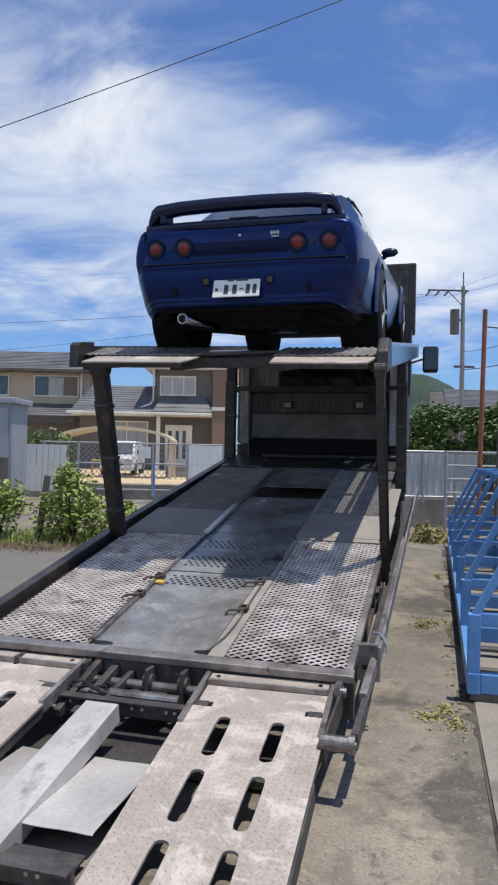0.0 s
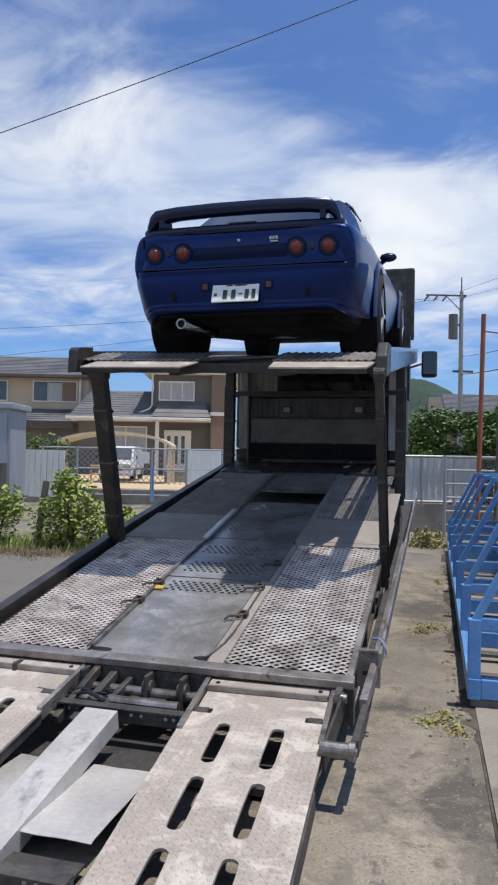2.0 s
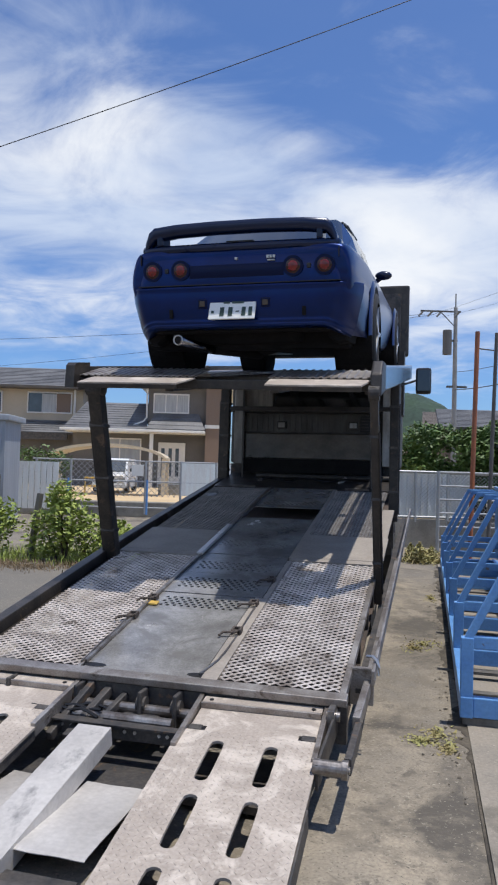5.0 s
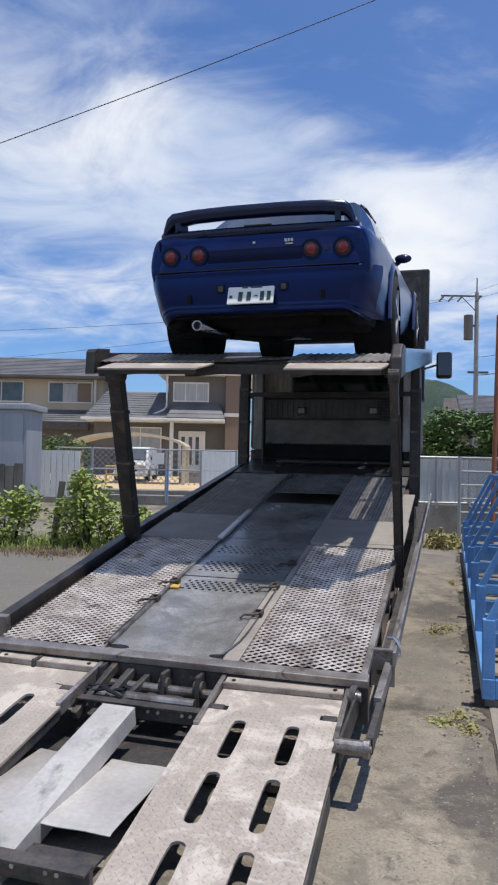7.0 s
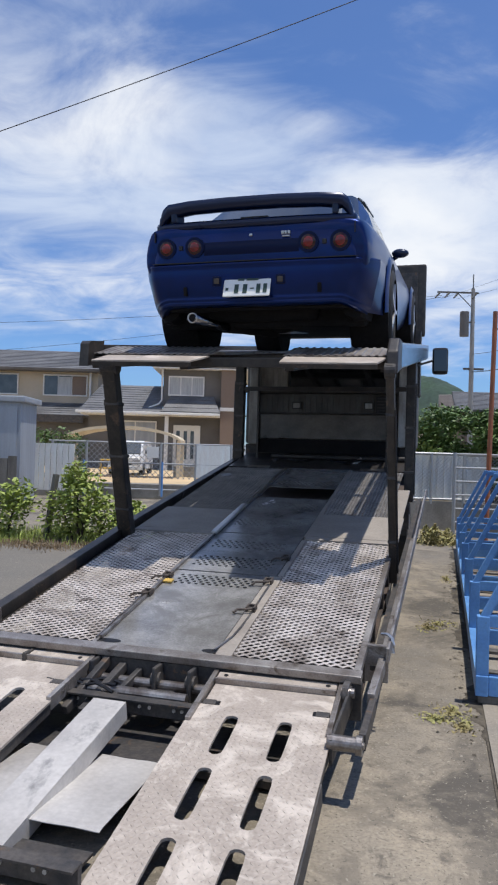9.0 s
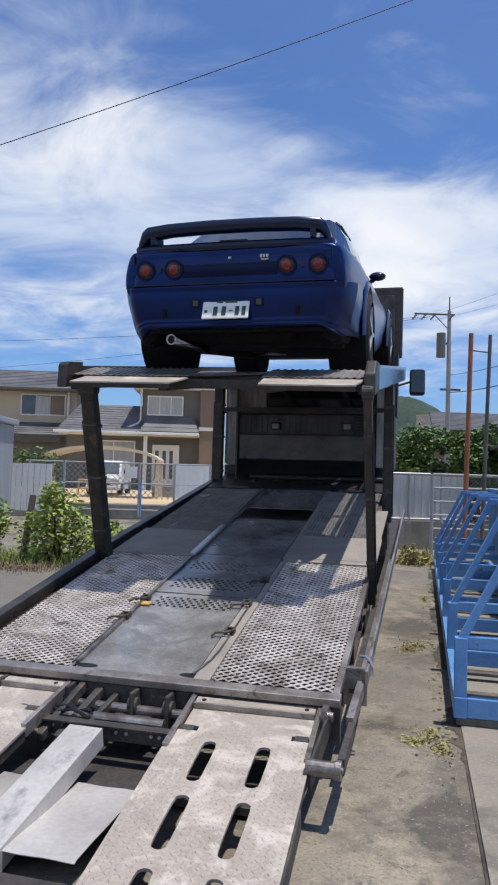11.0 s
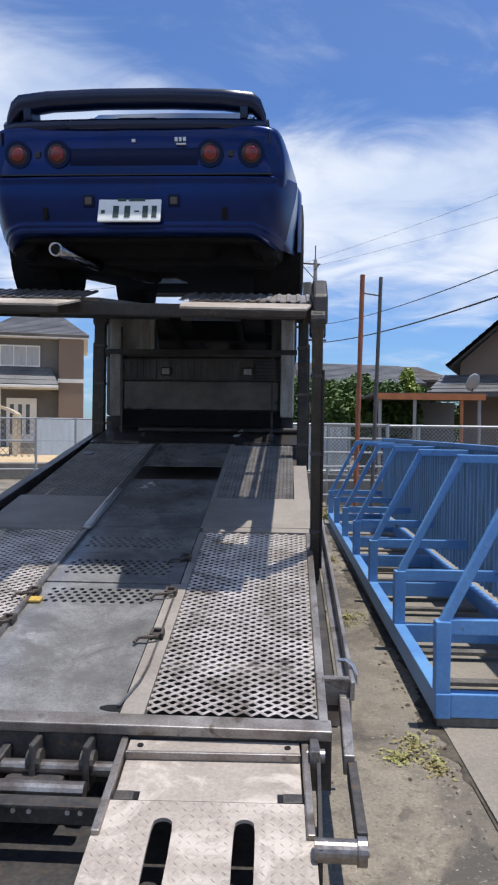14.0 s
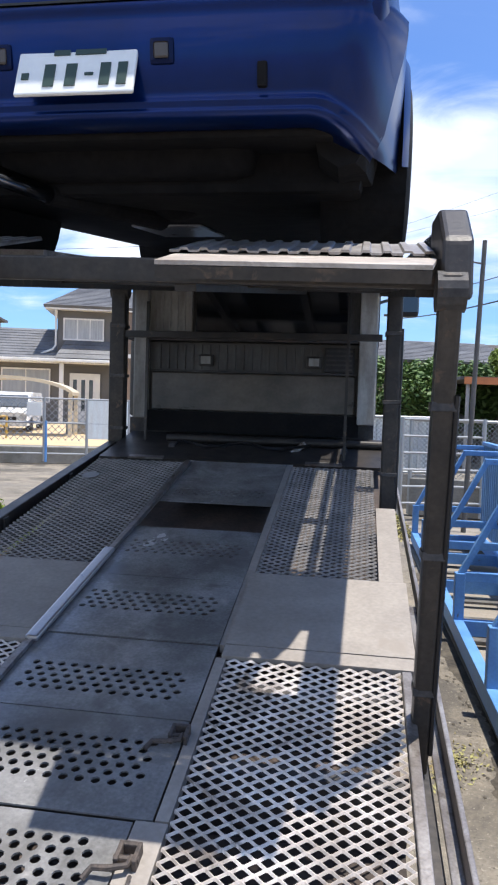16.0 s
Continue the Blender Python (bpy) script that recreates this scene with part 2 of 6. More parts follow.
M["whitetrim"] = mat("white_trim", (0.74, 0.73, 0.70), 0.5, tone=0.04, scale=1.5, fine=20, bump=0.05, second=(0.64, 0.63, 0.60))
M["glass"] = mat("window_glass", (0.05, 0.06, 0.07), 0.08, tone=0.05, scale=1.2, fine=10, bump=0.0, second=(0.09, 0.10, 0.11), specular=0.8)
M["curtain"] = mat("curtained_pane", (0.45, 0.46, 0.46), 0.3, tone=0.06, scale=3, fine=20, bump=0.05, second=(0.34, 0.35, 0.36), streak=(6, 1, 0.3))
M["carglass"] = mat("tinted_car_glass", (0.01, 0.012, 0.015), 0.04, tone=0.05, scale=2, fine=10, bump=0.0, specular=1.0)
M["shed"] = mat("pale_shed_sheet", (0.36, 0.385, 0.42), 0.55, 0.1, tone=0.06, scale=1.5, fine=30, bump=0.1, second=(0.29, 0.31, 0.34), streak=(5, 5, 0.4))
M["oldwood"] = mat("weathered_board", (0.16, 0.15, 0.135), 0.9, tone=0.2, scale=5, fine=40, bump=0.4, second=(0.075, 0.07, 0.062), streak=(1, 1, 0.2))
M["fence"] = mat("galvanised_fence", (0.36, 0.37, 0.375), 0.5, 0.5, tone=0.08, scale=4, fine=50, bump=0.1, second=(0.36, 0.37, 0.38))
M["whitefence"] = mat("white_sheet_fence", (0.72, 0.76, 0.75), 0.6, tone=0.08, scale=2.5, fine=30, bump=0.1, second=(0.66, 0.65, 0.62), streak=(4, 4, 0.4))
M["block"] = mat("concrete_block", (0.27, 0.26, 0.235), 0.9, tone=0.15, scale=2.5, fine=40, bump=0.4, second=(0.17, 0.16, 0.14))
M["sand"] = mat("pale_yard", (0.56, 0.42, 0.24), 0.95, tone=0.08, scale=0.9, fine=30, bump=0.2, second=(0.47, 0.35, 0.21))
M["cream"] = mat("cream_carport", (0.62, 0.53, 0.38), 0.5, tone=0.06, scale=2, fine=20, bump=0.05)
M["vanwhite"] = mat("white_van_paint", (0.78, 0.79, 0.80), 0.25, tone=0.02, scale=2, fine=60, bump=0.0, coat=0.8)
M["leaf"] = mat("green_leaf", (0.34, 0.40, 0.085), 0.6, tone=0.25, scale=6, fine=40, bump=0.1, second=(0.17, 0.235, 0.045))
M["leafdark"] = mat("dark_leaf", (0.095, 0.165, 0.035), 0.6, tone=0.25, scale=1.5, fine=20, bump=0.1, second=(0.045, 0.09, 0.02))
M["drygrass"] = mat("dry_grass", (0.26, 0.19, 0.115), 0.9, tone=0.2, scale=4, fine=30, bump=0.1, second=(0.15, 0.11, 0.065))
M["weed"] = mat("yellow_green_weed", (0.33, 0.32, 0.12), 0.8, tone=0.2, scale=6, fine=30, bump=0.1, second=(0.27, 0.215, 0.10))
M["bark"] = mat("bark", (0.07, 0.052, 0.04), 0.9, tone=0.2, scale=6, fine=40, bump=0.5)
M["hill"] = mat("wooded_hill", (0.035, 0.065, 0.04), 0.95, tone=0.3, scale=0.08, fine=0.5, bump=0.0, second=(0.02, 0.04, 0.03))
M["orange"] = mat("orange_pipe", (0.50, 0.17, 0.06), 0.6, tone=0.1, scale=4, fine=40, bump=0.1)
M["yellow"] = mat("yellow_strap", (0.55, 0.36, 0.08), 0.7, tone=0.1, scale=20, fine=80, bump=0.2)


def stained(m, scale, lo, hi, dark):
    """Adds sharp-edged darker stains, broken up by a finer noise, to a material made by mat()."""
    n, l = m.node_tree.nodes, m.node_tree.links
    b = n["Principled BSDF"]
    src = b.inputs["Base Color"].links[0].from_socket
    t = n.new("ShaderNodeTexCoord")
    st = n.new("ShaderNodeTexNoise")
    st.inputs["Scale"].default_value, st.inputs["Detail"].default_value, st.inputs["Roughness"].default_value, st.inputs["Distortion"].default_value = scale, 8.0, 0.68, 0.6
    l.new(t.outputs["Object"], st.inputs["Vector"])
    rp = n.new("ShaderNodeMapRange")
    rp.inputs["From Min"].default_value, rp.inputs["From Max"].default_value = lo, hi
    l.new(st.outputs["Fac"], rp.inputs["Value"])
    mx = n.new("ShaderNodeMix")
    mx.data_type = "RGBA"
    l.new(rp.outputs[0], mx.inputs[0])
    l.new(src, mx.inputs[6])
    mx.inputs[7].default_value = (*dark, 1)
    l.new(mx.outputs[2], b.inputs["Base Color"])
    return m


stained(M["ground"], 0.9, 0.47, 0.60, (0.088, 0.078, 0.064))
stained(M["ground"], 9.0, 0.54, 0.66, (0.13, 0.113, 0.09))
stained(M["ground"], 3.2, 0.53, 0.62, (0.165, 0.143, 0.112))
stained(M["ground"], 48.0, 0.59, 0.66, (0.33, 0.295, 0.235))
stained(M["ground"], 75.0, 0.58, 0.64, (0.085, 0.075, 0.06))
stained(M["slab"], 1.6, 0.55, 0.65, (0.15, 0.135, 0.11))
stained(M["slab"], 55.0, 0.60, 0.66, (0.34, 0.305, 0.25))
stained(M["slab"], 16.0, 0.62, 0.70, (0.14, 0.12, 0.10))
stained(M["asphalt"], 0.9, 0.55, 0.66, (0.10, 0.092, 0.08))
stained(M["asphalt"], 30.0, 0.57, 0.65, (0.23, 0.21, 0.18))
stained(M["plate"], 3.0, 0.52, 0.64, (0.24, 0.232, 0.222))
stained(M["plate"], 5.5, 0.60, 0.70, (0.50, 0.485, 0.46))
stained(M["plate"], 2.3, 0.50, 0.74, (0.17, 0.165, 0.16))
stained(M["ramp"], 9.0, 0.58, 0.70, (0.38, 0.325, 0.275))
stained(M["ramp"], 3.2, 0.52, 0.60, (0.55, 0.49, 0.43))
stained(M["mesh"], 2.6, 0.53, 0.66, (0.27, 0.22, 0.18))
stained(M["mesh"], 6.0, 0.57, 0.66, (0.20, 0.165, 0.135))
stained(M["sheet"], 2.0, 0.58, 0.68, (0.20, 0.195, 0.19))
stained(M["galv"], 6.0, 0.56, 0.66, (0.14, 0.115, 0.095))
stained(M["black"], 9.0, 0.60, 0.66, (0.10, 0.07, 0.05))
stained(M["plain"], 5.0, 0.60, 0.70, (0.27, 0.235, 0.20))
stained(M["cab"], 3.0, 0.54, 0.62, (0.09, 0.082, 0.072))
stained(M["bluepaint"], 12.0, 0.64, 0.68, (0.12, 0.10, 0.09))
stained(M["chassis"], 10.0, 0.60, 0.66, (0.13, 0.085, 0.055))

# ---- building helpers ----
def mesh_of(bm, name, material, smooth=False):
    me = bpy.data.meshes.new(name)
    bmesh.ops.recalc_face_normals(bm, faces=bm.faces)
    bm.to_mesh(me)
    bm.free()
    me.materials.append(M[material])
    if smooth:
        for p in me.polygons:
            p.use_smooth = True
    return me


def part(name, bm, material, parent=None, label="", smooth=False):
    ob = new(name, mesh_of(bm, name, material, smooth))
    if parent is not None:
        ob.parent = parent
    if label:
        ob["label"] = label
    return ob


def thing(name, m, label, category, group="", kind=""):
    ob = new(name)
    ob.empty_display_size = 0.1
    ob.matrix_world = m
    return tagged(ob, label, category, group, kind)


def solid(name, bm, material, m, label, category, group="", kind="", smooth=False):
    ob = new(name, mesh_of(bm, name, material, smooth))
    ob.matrix_world = m
    return tagged(ob, label, category, group, kind)


def box(bm, x0, x1, y0, y1, z0, z1, bevel=0.0, m=None):
    vs = bmesh.ops.create_cube(bm, size=1.0)["verts"]
    for v in vs:
        v.co = Vector((x0 + (v.co.x + 0.5) * (x1 - x0), y0 + (v.co.y + 0.5) * (y1 - y0), z0 + (v.co.z + 0.5) * (z1 - z0)))
    if bevel:
        edges = list({e for v in vs for e in v.link_edges})
        vs = list({v for f in bmesh.ops.bevel(bm, geom=edges, offset=bevel, segments=2, affect="EDGES", profile=0.6)["faces"] for v in f.verts} | {v for v in vs if v.is_valid})
    if m is not None:
        bmesh.ops.transform(bm, matrix=m, verts=[v for v in vs if v.is_valid])
    return bm


def bx(x0, x1, y0, y1, z0, z1, bevel=0.0, m=None):
    return box(bmesh.new(), x0, x1, y0, y1, z0, z1, bevel, m)


def bar(bm, a, b, w, h=None, bevel=0.0, up=(0, 0, 1)):
    """A straight bar of w by h from a to b; h is measured towards `up`."""
    a, b = Vector(a), Vector(b)
    h = h or w
    d = b - a
    y = d.normalized()
    x = y.cross(Vector(up))
    if x.length < 1e-4:
        x = y.cross(Vector((0, 1, 0)))
    x.normalize()
    z = x.cross(y)
    m = Matrix((x, y, z)).transposed().to_4x4()
    m.translation = a
    return box(bm, -w / 2, w / 2, 0, d.length, -h / 2, h / 2, bevel, m)


def tube(bm, a, b, r, r2=None, seg=14):
    a, b = Vector(a), Vector(b)
    d = b - a
    m = Matrix.Translation((a + b) / 2) @ d.to_track_quat("Z", "Y").to_matrix().to_4x4()
    bmesh.ops.create_cone(bm, cap_ends=True, segments=seg, radius1=r, radius2=r if r2 is None else r2, depth=d.length, matrix=m)
    return bm


def cable(bm, pts, r, seg=6):
    pts = [Vector(p) for p in pts]
    rings = []
    for i, p in enumerate(pts):
        d = (pts[min(i + 1, len(pts) - 1)] - pts[max(i - 1, 0)]).normalized()
        x = d.cross(Vector((0, 0, 1)))
        if x.length < 1e-3:
            x = d.cross(Vector((0, 1, 0)))
        x.normalize()
        z = x.cross(d)
        rings.append([bm.verts.new(p + r * (math.cos(2 * math.pi * k / seg) * x + math.sin(2 * math.pi * k / seg) * z)) for k in range(seg)])
    for r0, r1 in zip(rings, rings[1:]):
        for k in range(seg):
            bm.faces.new((r0[k], r0[(k + 1) % seg], r1[(k + 1) % seg], r1[k]))
    return bm


def sag(a, b, drop, n=24):
    a, b = Vector(a), Vector(b)
    return [a.lerp(b, i / n) - Vector((0, 0, drop * 4 * (i / n) * (1 - i / n))) for i in range(n + 1)]


def loft(bm, rings, close=False, cap=True):
    """Skins rings of equally many points; close joins each ring's ends."""
    vs = [[bm.verts.new(p) for p in r] for r in rings]
    n = len(vs[0])
    for r0, r1 in zip(vs, vs[1:]):
        for k in range(n if close else n - 1):
            f = (r0[k], r0[(k + 1) % n], r1[(k + 1) % n], r1[k])
            if len({v.co.to_tuple(6) for v in f}) > 2:
                bm.faces.new(f)
    if cap:
        bm.faces.new(vs[0])
        bm.faces.new(vs[-1])
    return bm


def hole_cell(bm, x0, x1, y0, y1, outline, n):
    """A rectangle with one hole; outline(k) gives the hole's n points round its centre. n must be a multiple of 4."""
    cx, cy = (x0 + x1) / 2, (y0 + y1) / 2
    hx, hy = (x1 - x0) / 2, (y1 - y0) / 2
    inner, outer = [], []
    for k in range(n):
        px, py = outline(k)
        inner.append(bm.verts.new((cx + px, cy + py, 0)))
        s = 4 * ((k + 0.0) / n)
        side, f = int(s), s - int(s)
        ox, oy = [(1, -1 + 2 * f), (1 - 2 * f, 1), (-1, 1 - 2 * f), (-1 + 2 * f, -1)][side]
        outer.append(bm.verts.new((cx + ox * hx, cy + oy * hy, 0)))
    for k in range(n):
        j = (k + 1) % n
        bm.faces.new((inner[k], outer[k], outer[j], inner[j]))


def rect(bm, x0, x1, y0, y1):
    if x1 - x0 > 1e-5 and y1 - y0 > 1e-5:
        bm.faces.new([bm.verts.new((x, y, 0)) for x, y in ((x0, y0), (x1, y0), (x1, y1), (x0, y1))])


def round_hole(r, n, ry=None):
    return lambda k: (r * math.cos(2 * math.pi * k / n - math.pi / 4), (ry or r) * math.sin(2 * math.pi * k / n - math.pi / 4))


def slot_hole(w, length, n):
    """A slot with round ends, w wide along x and `length` along y."""
    def f(k):
        a = 2 * math.pi * k / n - math.pi / 4
        c, s = math.cos(a), math.sin(a)
        return (w / 2 * c, w / 2 * s + math.copysign(length / 2 - w / 2, s) * min(1.0, abs(s) * 3))
    return f


def thicken(bm, t):
    bmesh.ops.remove_doubles(bm, verts=bm.verts, dist=1e-5)
    bmesh.ops.recalc_face_normals(bm, faces=bm.faces)
    ret = bmesh.ops.extrude_face_region(bm, geom=list(bm.faces))
    bmesh.ops.translate(bm, verts=[v for v in ret["geom"] if isinstance(v, bmesh.types.BMVert)], vec=(0, 0, -t))
    return bm


def place(bm, m):
    bmesh.ops.transform(bm, matrix=m, verts=bm.verts)
    return bm

# ---- ground ----
bm = bmesh.new()
xs = [-900, -300, -90, -40] + [-20 + i for i in range(0, 41)] + [40, 90, 300, 900]
ys = [-900, -200, -40] + [-15 + i for i in range(0, 56)] + [80, 200, 500, 1500]
grid = [[bm.verts.new((x, y, 0.0)) for y in ys] for x in xs]
for i in range(len(xs) - 1):
    for j in range(len(ys) - 1):
        bm.faces.new((grid[i][j], grid[i + 1][j], grid[i + 1][j + 1], grid[i][j + 1]))
ground = solid("ground", bm, "ground", Matrix(), "worn sandy concrete yard with dark stains", "ground", kind="structure")
solid("road", bx(-14, -1.6, -10, 7.2, -0.1, 0.006), "asphalt", Matrix(), "dark grey asphalt yard beside the truck", "ground", kind="structure")
solid("pavement", bx(1.712, 9.0, -12, 9.6, -0.1, 0.012, m=pose(0, 0, 0, 0, 0, -0.6)), "slab", Matrix(), "pale concrete slab under the blue rack", "ground", kind="structure")

# ---- car carrier truck ----
YAW = Matrix.Translation((1.1, 0, 0)) @ pose(0, 0, 0, 0, 0, -1.78) @ Matrix.Translation((-1.1, 0, 0))
truck = thing("car_carrier_truck", YAW, "two-level car carrier truck with black steel frame, loading ramps lowered", "truck")
REAR = pose(0, 0, 0.36, 11.31, 0, 0)
FRONT = pose(0, 2.0, 0.76, 11.31, 0, 0)
RAMP = pose(0.012, -0.02, 0.320, 10.76, 0, 0)
UPPER = pose(-0.035, 1.345, 2.066, 8.5, 1.0, 0)


def expanded(x0, x1, y0, y1, m, lw=0.056, p=0.0208, w=0.0056, h=0.0060):
    """Expanded metal: inclined ribbon strands that run zigzag and touch along short bonds."""
    bm = bmesh.new()
    nx = int(round((x1 - x0) / (lw / 2)))
    ny = int(round((y1 - y0) / p))
    half = (x1 - x0) / nx
    for j in range(ny + 1):
        prev = None
        for i in range(nx + 1):
            up = 1 if (i + j) % 2 == 0 else -1
            for dx, bow in ((-0.27, 0.27), (-0.09, 0.47), (0.09, 0.47), (0.27, 0.27)):
                x = min(max(x0 + (i + dx) * half, x0), x1)
                y = y0 + j * p + up * p * bow
                ring = [bm.verts.new((x, y + a, b)) for a, b in ((-w / 2, -h * 0.55), (w / 2, h * 0.42), (w / 2 + 0.0030, h * 0.30), (-w / 2 + 0.0030, -h * 0.67))]
                if prev:
                    for k in range(4):
                        bm.faces.new((prev[k], prev[(k + 1) % 4], ring[(k + 1) % 4], ring[k]))
                prev = ring
    return place(bm, m)


def perforated(x0, x1, y0, y1, clusters, t=0.006):
    """Sheet with clusters (start, rows) of staggered round holes; each row is 30 mm deep."""
    bm = bmesh.new()
    y = y0
    c, rowd = 0.046, 0.034
    for start, rows in clusters:
        rect(bm, x0, x1, y, start)
        y = start
        for r in range(rows):
            off = 0.05 + (c / 2 if r % 2 else 0)
            n = int((x1 - x0 - 0.1 - c / 2) / c)
            rect(bm, x0, x0 + off, y, y + rowd)
            for k in range(n):
                hole_cell(bm, x0 + off + k * c, x0 + off + (k + 1) * c, y, y + rowd, round_hole(0.0135, 8), 8)
            rect(bm, x0 + off + n * c, x1, y, y + rowd)
            y += rowd
    rect(bm, x0, x1, y, y1)
    return thicken(bm, t)


MR, ML = (0.475, 1.075), (-0.905, -0.285)
part("mesh_panel", expanded(*MR, 0.09, 1.94, REAR), "mesh", truck, "bright worn expanded-metal walkway")
part("mesh_panel", expanded(*ML, 0.09, 1.94, REAR), "mesh", truck, "worn expanded-metal walkway")
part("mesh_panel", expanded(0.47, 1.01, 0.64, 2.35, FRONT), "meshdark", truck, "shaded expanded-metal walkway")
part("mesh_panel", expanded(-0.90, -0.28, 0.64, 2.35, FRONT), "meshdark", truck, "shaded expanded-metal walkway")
# flat plates between the mesh stretches
for x0, x1 in ((0.455, 1.13), (-0.92, -0.28)):
    part("flat_plate", place(bx(x0, x1, 1.96, 2.035, -0.008, 0.010), REAR), "plain", truck)
    part("flat_plate", place(bx(x0, x1, 0.003, 0.615, -0.008, 0.010), FRONT), "plain", truck)
part("edge_plate", place(bx(1.015, 1.12, 0.62, 1.58, -0.008, 0.008), FRONT), "plain", truck)
part("edge_strip", place(bx(1.078, 1.11, 0.03, 1.95, -0.03, 0.012, 0.003), REAR), "galv", truck)
part("edge_strip", place(bx(0.432, 0.468, 0.003, 2.4, -0.03, 0.002), FRONT), "plain", truck)
part("edge_strip", place(bx(-0.278, -0.252, 0.003, 2.4, -0.03, 0.004), FRONT), "galv", truck)
part("edge_strip", place(bx(0.388, 0.472, 0.055, 1.175, -0.03, 0.005, 0.002), REAR), "plain", truck)
part("edge_strip", place(bx(0.437, 0.472, 1.18, 1.95, -0.03, 0.006), REAR), "plain", truck)
part("edge_strip", place(bx(-0.283, -0.262, 0.03, 1.95, -0.03, 0.008), REAR), "galv", truck)
# centre plates with hole clusters, each lapped a little over the one before
for y0, y1, cl, m, lift, lab in ((0.06, 1.17, [(0.94, 5)], REAR, 0.002, "dented grey steel cover plate with drilled holes"), (1.18, 1.58, [(1.28, 6)], REAR, 0.005, "perforated grey steel plate"),
                                 (1.59, 2.03, [(1.68, 5)], REAR, 0.002, "perforated grey steel plate"), (0.0, 0.52, [(0.20, 5)], FRONT, 0.005, "perforated grey steel plate"),
                                 (0.53, 1.12, [(0.78, 5)], FRONT, 0.002, "perforated grey steel plate"), (1.54, 2.40, [(1.66, 4)], FRONT, 0.002, "perforated grey steel plate")):
    part("centre_plate", place(perforated(-0.25, 0.383 if y0 == 0.06 else 0.43, y0, y1, cl), m @ pose(0, 0, lift)), "plate", truck, lab)
part("front_plate", place(bx(-0.92, 1.08, 2.42, 3.2, -0.02, 0.0), FRONT), "black", truck)
for x0, x1 in ((-0.80, 0.0), (0.45, 1.0)):
    part("front_lip", place(bx(x0 + 0.1, x0 + 0.35, 2.40, 2.46, 0.0, 0.012), FRONT), "steel", truck)
# hand holes at the lower corners of the first cover plate: flat black discs for the shade inside
for x in (-0.20, 0.37):
    bm = bmesh.new()
    tube(bm, (0, 0, 0), (0, 0, 0.0015), 0.03, seg=20)
    part("hand_hole_disc", place(bm, REAR @ pose(x, 0.092, 0.0025) @ Matrix.Diagonal((2.1, 0.7, 1, 1))), "trim", truck)
# bead along the centre plates, with its light handle
bm = bmesh.new()
bar(bm, (-0.255, 0.1, 0.014), (-0.25, 2.0, 0.014), 0.016, 0.016)
part("bead", place(bm, REAR), "steel", truck)
bm = bmesh.new()
bar(bm, (-0.25, 0.0, 0.015), (-0.23, 2.3, 0.015), 0.02, 0.02)
part("bead", place(bm, FRONT), "steel", truck)
part("handle", place(bx(-0.272, -0.222, -0.1, 0.75, 0.014, 0.036, 0.008), FRONT), "silver", truck, "pale grey handle bar")
for x, y in ((-0.26, 0.72), (-0.25, 1.02), (0.42, 0.62), (0.41, 1.05), (0.42, 1.5)):
    bm = bmesh.new()
    for e in (-0.022, 0.022):
        box(bm, x + e - 0.006, x + e + 0.006, y - 0.03, y + 0.03, 0.004, 0.036, 0.004)
    box(bm, x - 0.026, x + 0.026, y + 0.018, y + 0.032, 0.006, 0.034, 0.004)
    tube(bm, (x - 0.03, y - 0.015, 0.024), (x + 0.03, y - 0.012, 0.024), 0.008, seg=8)
    cable(bm, [(x - 0.085, y - 0.075, 0.016), (x - 0.07, y - 0.05, 0.026), (x - 0.03, y - 0.05, 0.03), (x + 0.008, y - 0.035, 0.028), (x + 0.012, y - 0.005, 0.024)], 0.0075, 8)
    part("latch", place(bm, REAR), "latch", truck, "rusty latch with bent lever")
part("strap_end", place(bx(-0.27, -0.19, 0.92, 0.97, 0.006, 0.018, 0.004), REAR), "yellow", truck, "frayed yellow strap end")
bm = bmesh.new()
cable(bm, [(0.43, 1.0 - 0.09 * k, 0.014 + 0.004 * math.sin(k)) if k < 8 else (0.43 - 0.011 * (k - 7), 0.30 - 0.042 * (k - 7), 0.014) for k in range(13)], 0.005)
part("tie_wire", place(bm, REAR), "steel", truck)
bm = bmesh.new()
cable(bm, [(-0.28 - 0.004 * math.sin(k * 1.7), 0.72 - 0.09 * k, 0.014) for k in range(8)], 0.005)
part("tie_wire", place(bm, REAR), "steel", truck)
# added dark sheets below the mesh, standing in for the shade seen through it
part("dark_undersheet", place(bx(-0.9, 1.08, 0.12, 2.0, -0.29, -0.27), REAR), "rust_undersheet", truck)
part("dark_undersheet", place(bx(-0.9, 1.08, 0.0, 3.2, -0.16, -0.14), FRONT), "rust_undersheet", truck)
for s in (0.45, 0.95, 1.45, 1.85):
    part("cross_member", place(bx(-0.9, 1.08, s, s + 0.05, -0.27, -0.05), REAR), "chassis", truck)
# rear cross bar with its bright lip and the hinge lugs under it
part("rear_bar", place(bx(-1.08, 1.12, -0.02, 0.05, -0.026, 0.012, 0.005), REAR), "galv", truck, "worn bright steel rear cross bar")
part("rear_bar", bx(-1.08, 1.12, 0.0, 0.06, 0.16, 0.325), "chassis", truck, "dark channel under the rear cross bar")
for x in (-0.60, -0.22, 0.12, 0.30):
    bm = bmesh.new()
    box(bm, x, x + 0.022, -0.10, 0.02, 0.17, 0.325, 0.008)
    tube(bm, (x - 0.012, -0.06, 0.26), (x + 0.034, -0.06, 0.26), 0.035, seg=12)
    part("hinge_lug", bm, "chassis", truck)
bm = bmesh.new()
